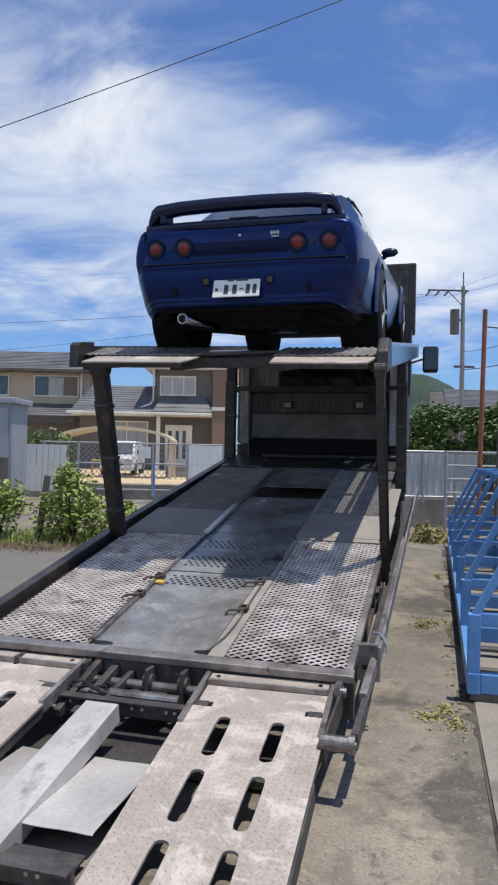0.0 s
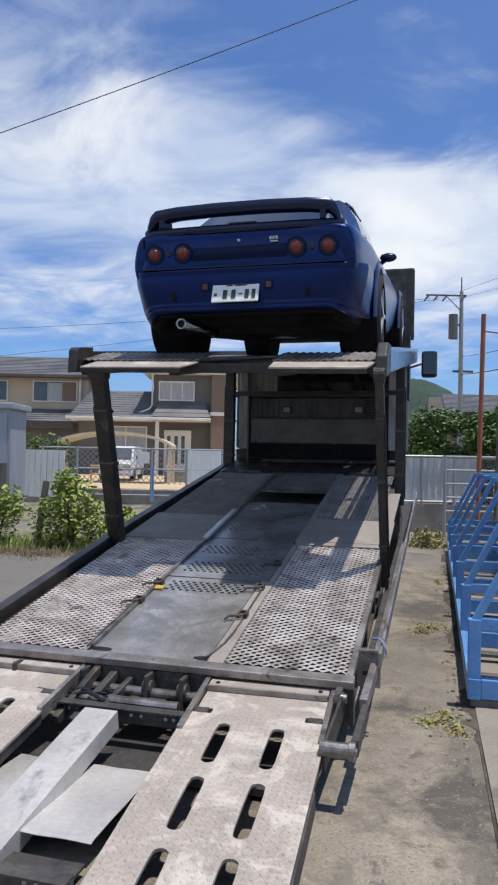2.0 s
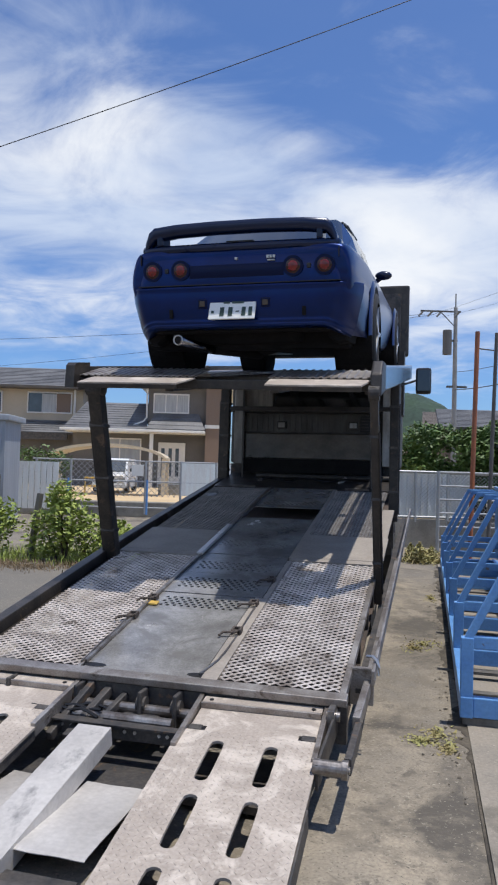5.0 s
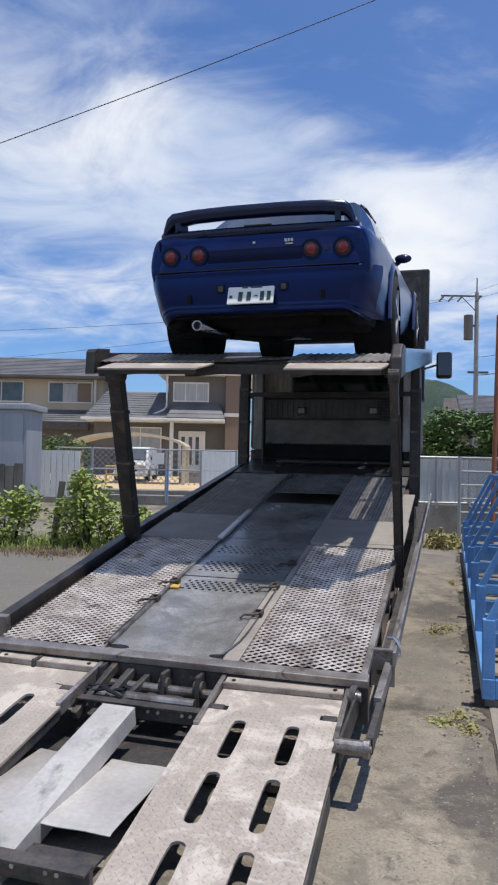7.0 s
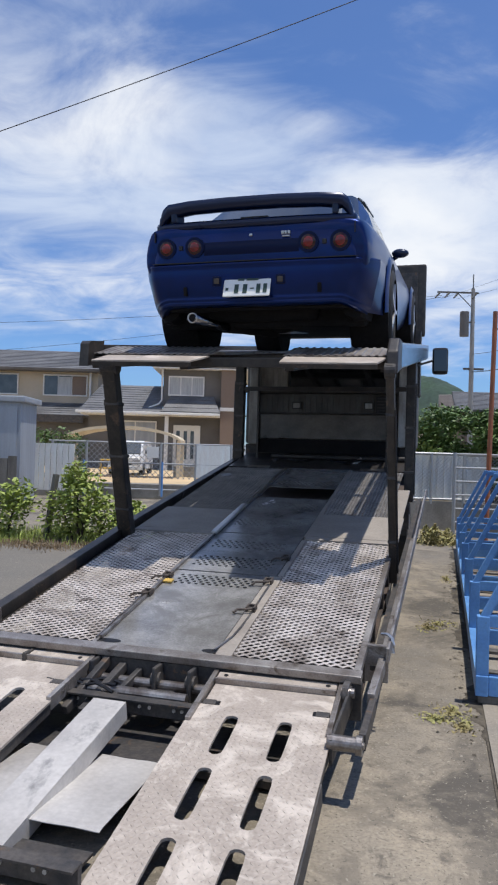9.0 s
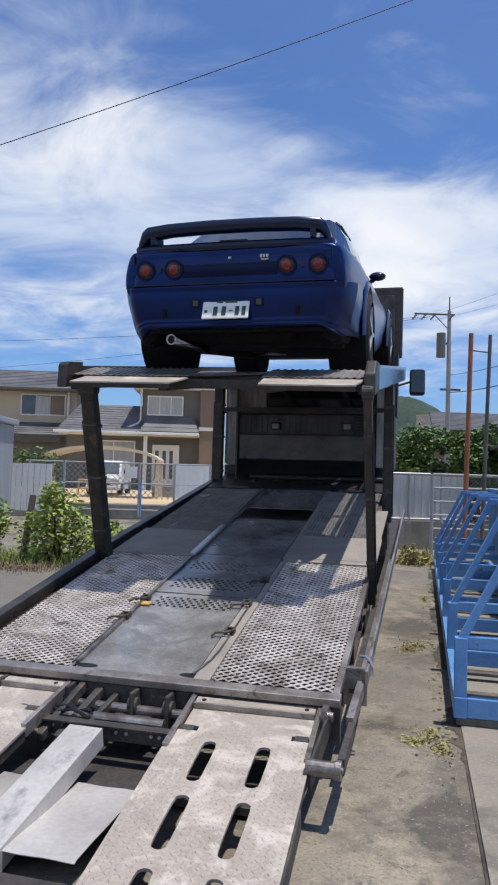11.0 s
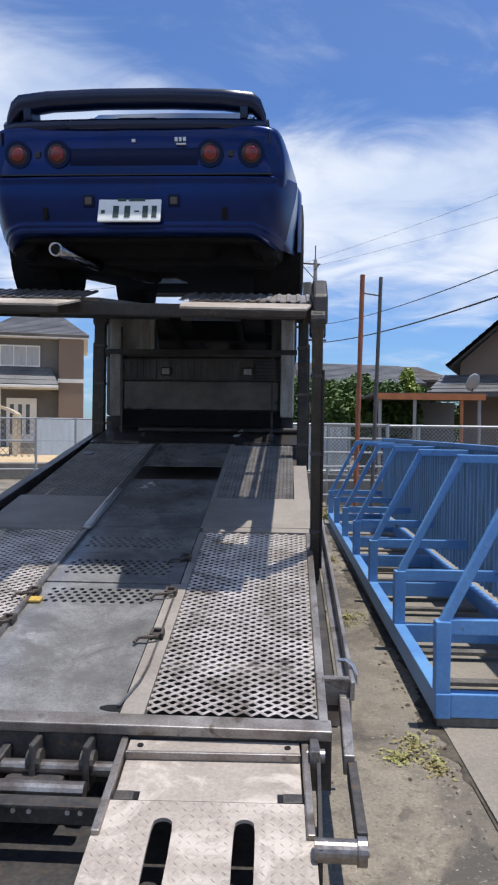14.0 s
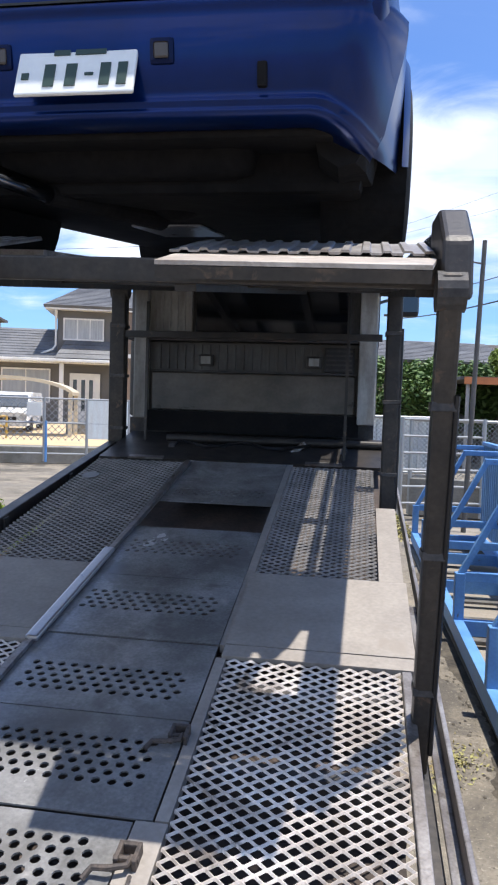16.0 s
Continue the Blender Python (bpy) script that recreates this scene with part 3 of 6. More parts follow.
tube(bm, (-0.63, -0.06, 0.235), (0.40, -0.06, 0.235), 0.024)
part("hinge_shaft", bm, "steel", truck, "greasy steel hinge shaft")
bm = bmesh.new()
tube(bm, (-0.60, -0.17, 0.215), (-0.12, -0.17, 0.215), 0.020)
tube(bm, (-0.10, -0.17, 0.215), (0.33, -0.17, 0.215), 0.028)
part("hinge_shaft", bm, "steel", truck, "greasy steel hinge shaft")
for xa, xb, za, w in ((-0.16, -0.22, 0.31, 0.035), (-0.07, -0.13, 0.29, 0.04), (0.02, -0.05, 0.27, 0.03), (-0.30, -0.36, 0.24, 0.025)):
    bm = bmesh.new()
    bar(bm, (xa, 0.0, za), (xb, -0.32, 0.15), w, 0.045, 0.006)
    part("link_arm", bm, "chassis", truck)
part("gearbox", bx(0.04, 0.24, -0.15, -0.01, 0.13, 0.22, 0.02), "chassis", truck)
for k in range(4):
    bm = bmesh.new()
    cable(bm, [(-0.42 + 0.05 * i, -0.12 - 0.03 * k + 0.02 * math.sin(i + k), 0.24 + 0.015 * math.sin(i * 1.3 + k * 2)) for i in range(9)], 0.008)
    part("hose", bm, "trim", truck, "black rubber hose")
bm = bmesh.new()
box(bm, -0.45, -0.39, -0.16, -0.02, 0.245, 0.262, 0.006)
part("tag_plate", bm, "sheet", truck)


def ramp(x0, x1):
    r = part("ramp", place(bx(x0 + 0.03, x1 - 0.03, -0.06, 0.01, -0.02, -0.002, 0.003), RAMP), "ramp", truck, "worn chequered steel loading ramp with round-ended slots")
    part("hinge_plate", place(bx(x0 + 0.03, x1 - 0.03, -0.26, -0.07, -0.034, -0.022, 0.003), RAMP), "ramp", r)
    part("frame_bar", place(bx(x0 + 0.028, x1 - 0.028, -0.07, -0.058, -0.05, 0.006, 0.003), RAMP), "galv", r)
    for x in (x0 + 0.07, x1 - 0.07):
        bm = bmesh.new()
        tube(bm, (x, -0.022, -0.002), (x, -0.022, 0.0005), 0.011, seg=14)
        part("bolt_hole", place(bm, RAMP), "trim", r)
        part("latch_notch", place(bx(x - 0.035, x + 0.035, -0.262, -0.225, -0.0215, -0.0195), RAMP), "trim", r)
    bm = bmesh.new()
    y = -0.275
    cols = (x0 + 0.195, x1 - 0.20)
    rows = ((-0.345, -0.63), (-0.72, -1.02), (-1.11, -1.41), (-1.50, -1.72))
    for top, low in rows:
        rect(bm, x0, x1, top + 0.03, y)
        y0, y1 = low - 0.03, top + 0.03
        rect(bm, x0, cols[0] - 0.07, y0, y1)
        rect(bm, cols[1] + 0.07, x1, y0, y1)
        rect(bm, cols[0] + 0.07, cols[1] - 0.07, y0, y1)
        for c in cols:
            hole_cell(bm, c - 0.07, c + 0.07, y0, y1, slot_hole(0.062, top - low, 24), 24)
        y = y0
    rect(bm, x0, x1, -1.8, y)
    part("ramp_plate", place(thicken(bm, 0.012), RAMP @ pose(0, 0, -0.012)), "ramp", r)
    for x in (x0 + 0.012, x1 - 0.012):
        part("side_angle", place(bx(x - 0.012, x + 0.012, -0.42, 0.02, -0.06, 0.004, 0.004), RAMP), "galv", r)
        part("side_flange", place(bx(x - 0.006, x + 0.006, -1.8, -0.42, -0.075, -0.014), RAMP), "chassis", r)
    # raised lozenges of the chequer plate
    bm = bmesh.new()
    for j in range(58):
        for i in range(24):
            x, yy = x0 + 0.02 + i * 0.0258, -0.285 - j * 0.0258
            if x > x1 - 0.015 or any(abs(x - c) < 0.045 and low - 0.015 < yy < top + 0.015 for c in cols for top, low in rows):
                continue
            a = radians(45 if (i + j) % 2 else -45)
            c, s = math.cos(a), math.sin(a)
            pts = [(-0.0105, 0), (0, -0.003), (0.0105, 0), (0, 0.003)]
            vs = [bm.verts.new((x + px * c - py * s, yy + px * s + py * c, 0.0)) for px, py in pts]
            tv = bm.verts.new((x, yy, 0.0026))
            for k in range(4):
                bm.faces.new((vs[k], vs[(k + 1) % 4], tv))
    tread = part("tread_pattern", place(bm, RAMP @ pose(0, 0, -0.0118)), "ramp", r)
    tread["kind"] = "stuff"
    for xx in (x0 + 0.03, x1 - 0.09):
        part("hinge_knuckle", place(bx(xx, xx + 0.06, -0.275, -0.235, -0.03, -0.008, 0.004), RAMP), "chassis", r)
    return r


HINGE = RAMP
RAMP = HINGE @ pose(0.715, 0, 0, 0, 0, 1.3) @ pose(-0.705, 0, 0)
ramp(0.39, 1.02)
part("angle_iron", place(bx(1.022, 1.030, -1.5, -0.72, -0.10, -0.012, 0.002), RAMP), "chassis", truck)
RAMP = HINGE
ramp(-0.87, -0.24)
# roller and bracket at the outer hinge
bm = bmesh.new()
tube(bm, (1.045, -0.48, 0.238), (1.16, -0.48, 0.238), 0.031, seg=20)
tube(bm, (1.16, -0.48, 0.238), (1.185, -0.48, 0.238), 0.038, seg=20)
tube(bm, (1.185, -0.48, 0.238), (1.192, -0.48, 0.238), 0.014, seg=12)
part("roller", bm, "steel", truck, "bare steel roller")
bm = bmesh.new()
box(bm, 1.045, 1.075, -0.12, 0.02, 0.22, 0.345, 0.004)
tube(bm, (1.035, -0.05, 0.30), (1.095, -0.05, 0.30), 0.022)
part("hinge_bracket", bm, "steel", truck)
bm = bmesh.new()
bar(bm, (1.185, 0.33, 0.345), (1.172, -0.08, 0.285), 0.036, 0.07, 0.005)
part("bumper_end", bm, "galv", truck, "brownish folded steel bumper end")
bm = bmesh.new()
bar(bm, (1.182, -0.07, 0.265), (1.178, -0.44, 0.235), 0.030, 0.07, 0.005)
part("bumper_end", bm, "chassis", truck)
bm = bmesh.new()
box(bm, 1.10, 1.215, 0.315, 0.335, 0.25, 0.425, 0.003)
box(bm, 1.10, 1.215, 0.30, 0.335, 0.425, 0.437, 0.003)
part("rail_end_plate", bm, "galv", truck, "folded brown-grey end plate of the side rail")
bm = bmesh.new()
bar(bm, (1.075, 0.0, 0.27), (1.062, -0.50, 0.20), 0.012, 0.11, 0.002)
part("link_plate", bm, "chassis", truck)
# tail frame between the ramps: pale channel, crossbeams with bolts, sheets
CH = RAMP @ pose(0, 0, -0.005)
channel = part("centre_channel", place(bx(-0.055, 0.105, -1.75, -0.36, -0.008, 0.0, 0.002), CH), "sheet", truck, "pale worn sheet-steel channel between the ramps")
for xa in (-0.055, 0.097):
    part("channel_side", place(bx(xa, xa + 0.008, -1.75, -0.36, -0.085, -0.0085), CH), "sheet", channel)
for y, z in ((-0.24, 0.15), (-1.38, 0.05)):
    bm = bmesh.new()
    box(bm, -0.235, 0.45, y - 0.012, y + 0.012, z, z + 0.075, 0.003)
    box(bm, -0.235, 0.45, y - 0.05, y + 0.012, z + 0.068, z + 0.076)
    cb = part("tail_crossbeam", bm, "chassis", truck, "dark crossbeam with bolts")
    for x in (-0.19, -0.14, 0.13, 0.18, 0.30, 0.34):
        bm = bmesh.new()
        tube(bm, (x, y - 0.018, z + 0.04), (x, y - 0.010, z + 0.04), 0.008, seg=8)
        part("bolt", bm, "sheet", cb)
for x0, x1 in ((-0.235, -0.06), (0.11, 0.385)):
    bm = bmesh.new()
    rows = []
    for y, dz in ((-1.130, -0.006), (-1.122, -0.002), (-1.11, 0.0), (-1.0, 0.002), (-0.85, 0.0), (-0.7, 0.003), (-0.575, 0.0)):
        rows.append([Vector((x0 + (x1 - x0) * i / 8, y, 0.092 + dz + 0.0015 * math.sin(i * 1.1 + y * 9))) for i in range(9)])
    loft(bm, rows, cap=False)
    part("mud_sheet", thicken(bm, 0.003), "sheet", truck, "pale flat sheet under the tail frame")
# added dark sheets just above the ground, standing in for shade under the tail
part("tail_shade_sheet", bx(-0.9, 1.0, -0.5, 0.0, 0.02, 0.05), "chassis", truck)
part("tail_shade_sheet", bx(-0.235, 0.385, -1.36, -1.17, 0.03, 0.04), "chassis", truck)

# side beams and rails
SIDE = pose(0, 0, 0.462, 9.9, 0, 0)
bm = bmesh.new()
box(bm, -1.04, -0.965, 2.06, 4.95, -0.09, 0.0, 0.008)
box(bm, -1.03, -0.925, 2.06, 4.95, -0.16, -0.092, 0.004)
part("side_beam", place(bm, SIDE), "black", truck, "black side beam of the lower deck")
SIDE_REAR = pose(0, 0, 0.408, 11.31, 0, 0)
bm = bmesh.new()
box(bm, -1.04, -0.965, 0.25, 2.09, -0.075, 0.0, 0.006)
box(bm, -1.03, -0.925, 0.25, 2.09, -0.13, -0.077, 0.004)
part("side_beam", place(bm, SIDE_REAR), "black", truck, "black side beam of the lower deck")
bm = bmesh.new()
box(bm, -1.045, -0.96, 0.20, 0.245, -0.13, 0.004, 0.006)
part("beam_end", place(bm, SIDE_REAR), "galv", truck, "pale scuffed end plate of the side beam")
for y in (3.1, 4.0):
    part("side_gusset", place(bx(-0.964, -0.952, y, y + 0.05, -0.085, -0.012, 0.002), SIDE), "chassis", truck)
# round hole in the front walkway, a black disc for the shade inside
bm = bmesh.new()
tube(bm, (0, 0, 0), (0, 0, 0.002), 0.07, seg=24)
part("hand_hole_disc", place(bm, FRONT @ pose(-0.80, 1.95, 0.0055) @ Matrix.Diagonal((0.8, 1, 1, 1))), "trim", truck)
bm = bmesh.new()
box(bm, 1.205, 1.222, 0.32, 3.0, 0.325, 0.40, 0.004)
box(bm, 1.17, 1.205, 0.32, 3.0, 0.325, 0.337, 0.003)
part("side_rail", place(bm, pose(0, 0, 0, 7.0, 0, 0)), "galv", truck, "dull steel side rail")
bm = bmesh.new()
box(bm, 1.205, 1.222, 3.0, 5.2, 0.325, 0.40, 0.004)
part("side_rail", place(bm, pose(0, 0, 0, 7.0, 0, 0)), "galv", truck, "dull steel side rail")
bm = bmesh.new()
box(bm, 1.125, 1.165, 0.35, 5.2, 0.2, 0.29)
part("chassis_rail", place(bm, pose(0, 0, 0, 7.0, 0, 0)), "chassis", truck)
bm = bmesh.new()
cable(bm, [(1.17, 0.42, 0.47), (1.20, 0.40, 0.475), (1.225, 0.38, 0.46), (1.235, 0.37, 0.43), (1.235, 0.37, 0.39)], 0.008)
part("hook", bm, "silver", truck, "bent bright hook")

# posts
def post(a, b, w, h, label):
    bm = bmesh.new()
    bar(bm, a, b, w, h, 0.012, up=(0, 1, 0))
    p = part("post", bm, "black", truck, label)
    bm = bmesh.new()
    a, b = Vector(a), Vector(b)
    c = a.lerp(b, 0.97)
    tube(bm, c - Vector((w * 0.62, 0, 0)), c + Vector((w * 0.62, 0, 0)), 0.05, seg=16)
    part("pivot_pin", bm, "chassis", p)
    bm = bmesh.new()
    side = 1 if a.x > 0 else -1
    cable(bm, [a.lerp(b, t) + Vector((side * (w * 0.55), -0.03, 0)) for t in (0.05, 0.25, 0.45, 0.62, 0.8)], 0.008)
    part("hose", bm, "trim", p)
    for t in (0.2, 0.5, 0.78):
        bm = bmesh.new()
        c = a.lerp(b, t)
        box(bm, c.x - w * 0.57, c.x + w * 0.57, c.y - h * 0.57, c.y + h * 0.57, c.z - 0.012, c.z + 0.012, 0.003)
        part("clamp", bm, "chassis", p)
    return p


post((1.125, 1.72, 0.52), (1.105, 1.24, 1.97), 0.056, 0.062, "leaning black hydraulic post with oil stains")
post((-0.945, 1.86, 0.66), (-0.84, 1.24, 2.00), 0.10, 0.09, "leaning black hydraulic post with hose")
post((1.09, 3.90, 0.95), (1.09, 3.86, 2.40), 0.09, 0.09, "upright black frame post")
post((-0.98, 4.95, 1.15), (-0.93, 4.8, 2.5), 0.11, 0.10, "upright black frame post")
bm = bmesh.new()
box(bm, -0.74, -0.72, 4.86, 4.88, 1.3, 2.4)
part("guide_rod", bm, "black", truck)
bm = bmesh.new()
box(bm, 0.80, 0.82, 4.5, 4.52, 1.2, 2.4)
part("guide_rod", bm, "black", truck)
bm = bmesh.new()
box(bm, -0.95, 1.05, 4.80, 4.85, 2.12, 2.17, 0.005)
part("frame_crossbar", bm, "black", truck)
for z in (1.19, 1.30):
    bm = bmesh.new()
    tube(bm, (-0.55, 4.75 + (z - 1.2), z + 0.06), (1.1, 4.75 + (z - 1.2), z + 0.06), 0.05 if z < 1.25 else 0.03)
    part("winch_drum", bm, "black", truck)
bm = bmesh.new()
bar(bm, (0.42, 4.70, 1.28), (0.52, 4.74, 1.36), 0.03, 0.04, 0.006)
part("winch_lever", bm, "steel", truck)
for x, r in ((-0.5, 0.085), (-0.12, 0.075), (0.78, 0.085)):
    bm = bmesh.new()
    tube(bm, (x, 4.76, 1.25), (x + 0.05, 4.76, 1.25), r, seg=20)
    part("winch_flange", bm, "chassis", truck)
bm = bmesh.new()
cable(bm, [(-0.42 + 0.11 * i, 4.66 + 0.02 * math.sin(i * 1.9), 1.33 + 0.02 * math.cos(i * 1.4)) for i in range(10)], 0.012)
part("hose", bm, "trim", truck)

# upper deck
upper = part("upper_deck", place(bx(-1.0, 1.15, 0.0, 0.09, -0.10, -0.034, 0.006), UPPER), "black", truck, "raised and tilted upper deck with ribbed tracks")
for x0, x1 in ((-1.0, -0.10), (0.42, 1.11)):
    bm = bmesh.new()
    n = int((x1 - x0) / 0.05)
    prof = []
    for k in range(n + 1):
        x = x0 + (x1 - x0) * k / n
        w = (x1 - x0) / n
        prof += [(x, 0.0), (x + w * 0.5, 0.0), (x + w * 0.58, 0.006), (x + w * 0.92, 0.006)] if k < n else [(x, 0.0)]
    loft(bm, [[Vector((x, s, z)) for x, z in prof] for s in (0.0, 0.36)], cap=False)
    part("lip_plate", place(thicken(bm, 0.006), UPPER @ pose(0, 0, -0.012, 7.5, 0, 0)), "galv", upper, "ribbed galvanised lip of the wheel track")
    if x0 < 0:
        part("track_plate", place(bx(x0, x1, 0.363, 4.6, -0.02, 0.0), UPPER), "galv", upper)
    else:
        part("track_plate", place(bx(x0, x0 + 0.40, 0.363, 0.748, -0.02, 0.0), UPPER), "galv", upper)
        part("track_plate", place(bx(x0, x1, 0.75, 1.30, -0.02, 0.0), UPPER), "galv", upper)
        part("track_plate", place(bx(x0, x0 + 0.30, 1.302, 4.6, -0.02, 0.0), UPPER), "galv", upper)
        for k in range(3):
            part("track_bar", place(bx(x0 + 0.37 + 0.115 * k, x0 + 0.41 + 0.115 * k, 1.302, 4.6, -0.02, 0.0), UPPER), "galv", upper)
        for k in range(3):
            part("track_rung", place(bx(x0 + 0.302, x1, 1.90 + 1.1 * k, 1.94 + 1.1 * k, -0.024, -0.004), UPPER), "galv", upper)
    # hinged flap, with its row of slots along the hinge
    xa, xb = (x0 + 0.13, x1) if x0 < 0 else (x0 + 0.02, x1)
    bm = bmesh.new()
    n = 7
    for k in range(n):
        hole_cell(bm, xa + (xb - xa) * k / n, xa + (xb - xa) * (k + 1) / n, -0.055, -0.005, round_hole(0.014, 12, 0.004), 12)
    rect(bm, xa, xb, -0.315, -0.055)
    for v in bm.verts:
        if v.co.y < -0.2:
            v.co.x += 0.03 if abs(v.co.x - xa) < 1e-4 else (-0.03 if abs(v.co.x - xb) < 1e-4 else 0)
    fl = part("flap", place(thicken(bm, 0.010), UPPER @ pose(0, 0, -0.022, 5.6, 0, 0)), "ramp", upper, "sunlit hinged loading flap, worn pale steel")
    part("flap_rib", place(bx(xa + 0.03, xb - 0.03, -0.315, -0.295, -0.04, -0.012), UPPER @ pose(0, 0, -0.022, 5.6, 0, 0)), "black", fl)
for x in (-0.98, -0.30, 0.46, 1.10):
    part("deck_beam", place(bx(x - 0.03, x + 0.03, 0.02, 4.9, -0.12, -0.045), UPPER), "black", upper)
for s in (0.9, 1.9, 2.9, 3.9, 4.8):
    part("deck_crossbeam", place(bx(-1.0, 1.14, s, s + 0.08, -0.10, -0.028), UPPER), "black", upper)
bm = bmesh.new()
loft(bm, [[Vector((x, y, z)) for y, z in ((1.22, 1.90), (1.56, 1.97), (1.56, 2.17), (1.38, 2.155), (1.24, 2.05))] for x in (1.08, 1.155)], close=True)
bmesh.ops.bevel(bm, geom=list(bm.edges), offset=0.016, segments=3, affect="EDGES", profile=0.6)
part("end_bracket", bm, "black", upper, "black bevelled end bracket")
bm = bmesh.new()
loft(bm, [[Vector((x, y, z)) for y, z in ((1.26, 1.97), (1.50, 2.01), (1.50, 2.185), (1.30, 2.155), (1.27, 2.13))] for x in (-1.09, -1.02)], close=True)
part("end_bracket", bm, "black", upper, "black end bracket")
part("side_channel", place(bx(1.13, 1.19, 0.22, 4.8, -0.10, 0.075, 0.012), UPPER), "chrome", upper, "polished stainless side channel")
part("side_channel", place(bx(-1.06, -1.005, 0.2, 4.8, -0.10, 0.05, 0.006), UPPER), "black", upper)
# front guard
guard = part("front_guard", bx(-1.0, 1.10, 6.55, 6.62, 3.02, 4.0, 0.03), "black", truck, "dark front guard panel of the upper deck")
part("guard_panel", bx(-0.88, 0.99, 6.53, 6.548, 3.10, 3.88, 0.004), "chassis", guard)
part("guard_leg", bx(0.95, 1.06, 6.3, 6.6, 2.2, 3.05), "black", guard)
part("guard_leg", bx(-0.95, -0.85, 6.3, 6.6, 2.2, 3.05), "black", guard)

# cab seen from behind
cab = part("cab", bx(-0.98, 1.03, 5.20, 6.9, 1.50, 2.62, 0.05), "cab", truck, "grimy white truck cab, darkened as in shade")
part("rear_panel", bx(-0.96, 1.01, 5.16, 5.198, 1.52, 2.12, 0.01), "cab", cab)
part("rear_ledge", bx(-0.96, 1.01, 5.08, 5.198, 2.125, 2.165, 0.006), "chassis", cab)
part("rear_window", bx(-0.42, 0.80, 5.17, 5.197, 2.19, 2.56, 0.006), "carglass", cab, "dark rear cab window")
part("corner_panel", bx(-0.80, -0.45, 5.15, 5.197, 2.19, 2.58, 0.01), "cabwhite", cab, "dirty white cab corner panel")
for x in (-0.75, -0.69, -0.63, -0.57, -0.51):
    part("panel_rib", bx(x - 0.008, x + 0.008, 5.138, 5.149, 2.20, 2.57, 0.004), "cabwhite", cab)
for x0, x1 in ((0.885, 1.02), (-0.90, -0.79)):
    part("corner_column", bx(x0, x1, 5.06, 5.15, 1.50, 2.58, 0.012), "cabwhite", cab, "dirty white corner column of the cab")
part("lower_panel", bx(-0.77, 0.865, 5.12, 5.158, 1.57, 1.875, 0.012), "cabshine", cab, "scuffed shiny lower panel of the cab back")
part("panel_ledge", bx(-0.77, 0.865, 5.10, 5.158, 1.878, 1.892, 0.003), "chassis", cab)
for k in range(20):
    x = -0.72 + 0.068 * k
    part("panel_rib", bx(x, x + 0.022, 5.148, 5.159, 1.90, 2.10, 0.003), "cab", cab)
# added black box, standing in for the shaded gap below the cab panel
part("gap_shade_box", bx(-0.80, 0.90, 5.10, 5.158, 1.40, 1.565), "under", cab)
vent = part("vent", bx(0.62, 0.85, 5.128, 5.146, 1.90, 2.09, 0.004), "trim", cab)
for k in range(5):
    part("vent_slat", bx(0.635, 0.835, 5.120, 5.127, 1.915 + 0.036 * k, 1.930 + 0.036 * k), "chassis", vent)
for x in (-0.32, 0.54):
    bm = bmesh.new()
    box(bm, x - 0.06, x + 0.06, 5.11, 5.158, 1.93, 2.02, 0.012)
    lamp = part("work_lamp", bm, "black", cab)
    part("lamp_glass", bx(x - 0.04, x + 0.04, 5.10, 5.109, 1.945, 2.005, 0.003), "cabwhite", lamp)
bm = bmesh.new()
bar(bm, (1.0, 6.0, 2.55), (1.22, 6.3, 2.66), 0.025)
arm = part("mirror_arm", bm, "black", cab)
part("wing_mirror", bx(1.21, 1.41, 6.28, 6.36, 2.48, 2.83, 0.04), "trim", cab, "black truck wing mirror")
part("mirror_glass", bx(1.23, 1.395, 6.27, 6.279, 2.52, 2.80, 0.004), "carglass", cab)
# added dark panel below the cab, closing the view where only shade lies
part("dark_gap_panel", bx(-0.98, 1.02, 5.25, 5.32, 0.55, 1.50), "chassis", truck)
part("chassis_frame", bx(-0.5, 0.75, 4.6, 7.0, 0.75, 1.12), "chassis", truck)
for x in (-0.62, 0.84):
    for y in (3.3, 6.2):
        bm = bmesh.new()
        tube(bm, (x - 0.13, y, 0.42), (x + 0.13, y, 0.42), 0.42, seg=32)
        w = part("wheel", bm, "rubber", truck, "black truck tyre")
        bm = bmesh.new()
        tube(bm, (x - 0.135, y, 0.42), (x + 0.135, y, 0.42), 0.24, seg=24)
        part("rim", bm, "steel", w)

# ---- blue coupe on the upper deck ----
CAR = YAW @ pose(0.143, 2.405, 2.20, 8.5, 0, 0) @ pose(0, -1.0, 0)
car = thing("coupe", CAR, "dark blue two-door coupe with rear wing on the upper deck", "car")


def body_ring(y, zb, wb, wm, zm, ws, zs, zt):
    half = [(0, zb), (wb * 0.6, zb), (wb - 0.03, zb), (wb, zb + 0.03), (wb + (wm - wb) * 0.7, zb + (zm - zb) * 0.45), (wm, zm - 0.05), (wm, zm + 0.03),
            (wm - (wm - ws) * 0.35, zm + (zs - zm) * 0.6), (ws + 0.02, zs - 0.03), (ws - 0.015, zs), (ws * 0.62, zt - 0.004), (0, zt)]
    return [Vector((x, y, z)) for x, z in half] + [Vector((-x, y, z)) for x, z in reversed(half[1:-1])]


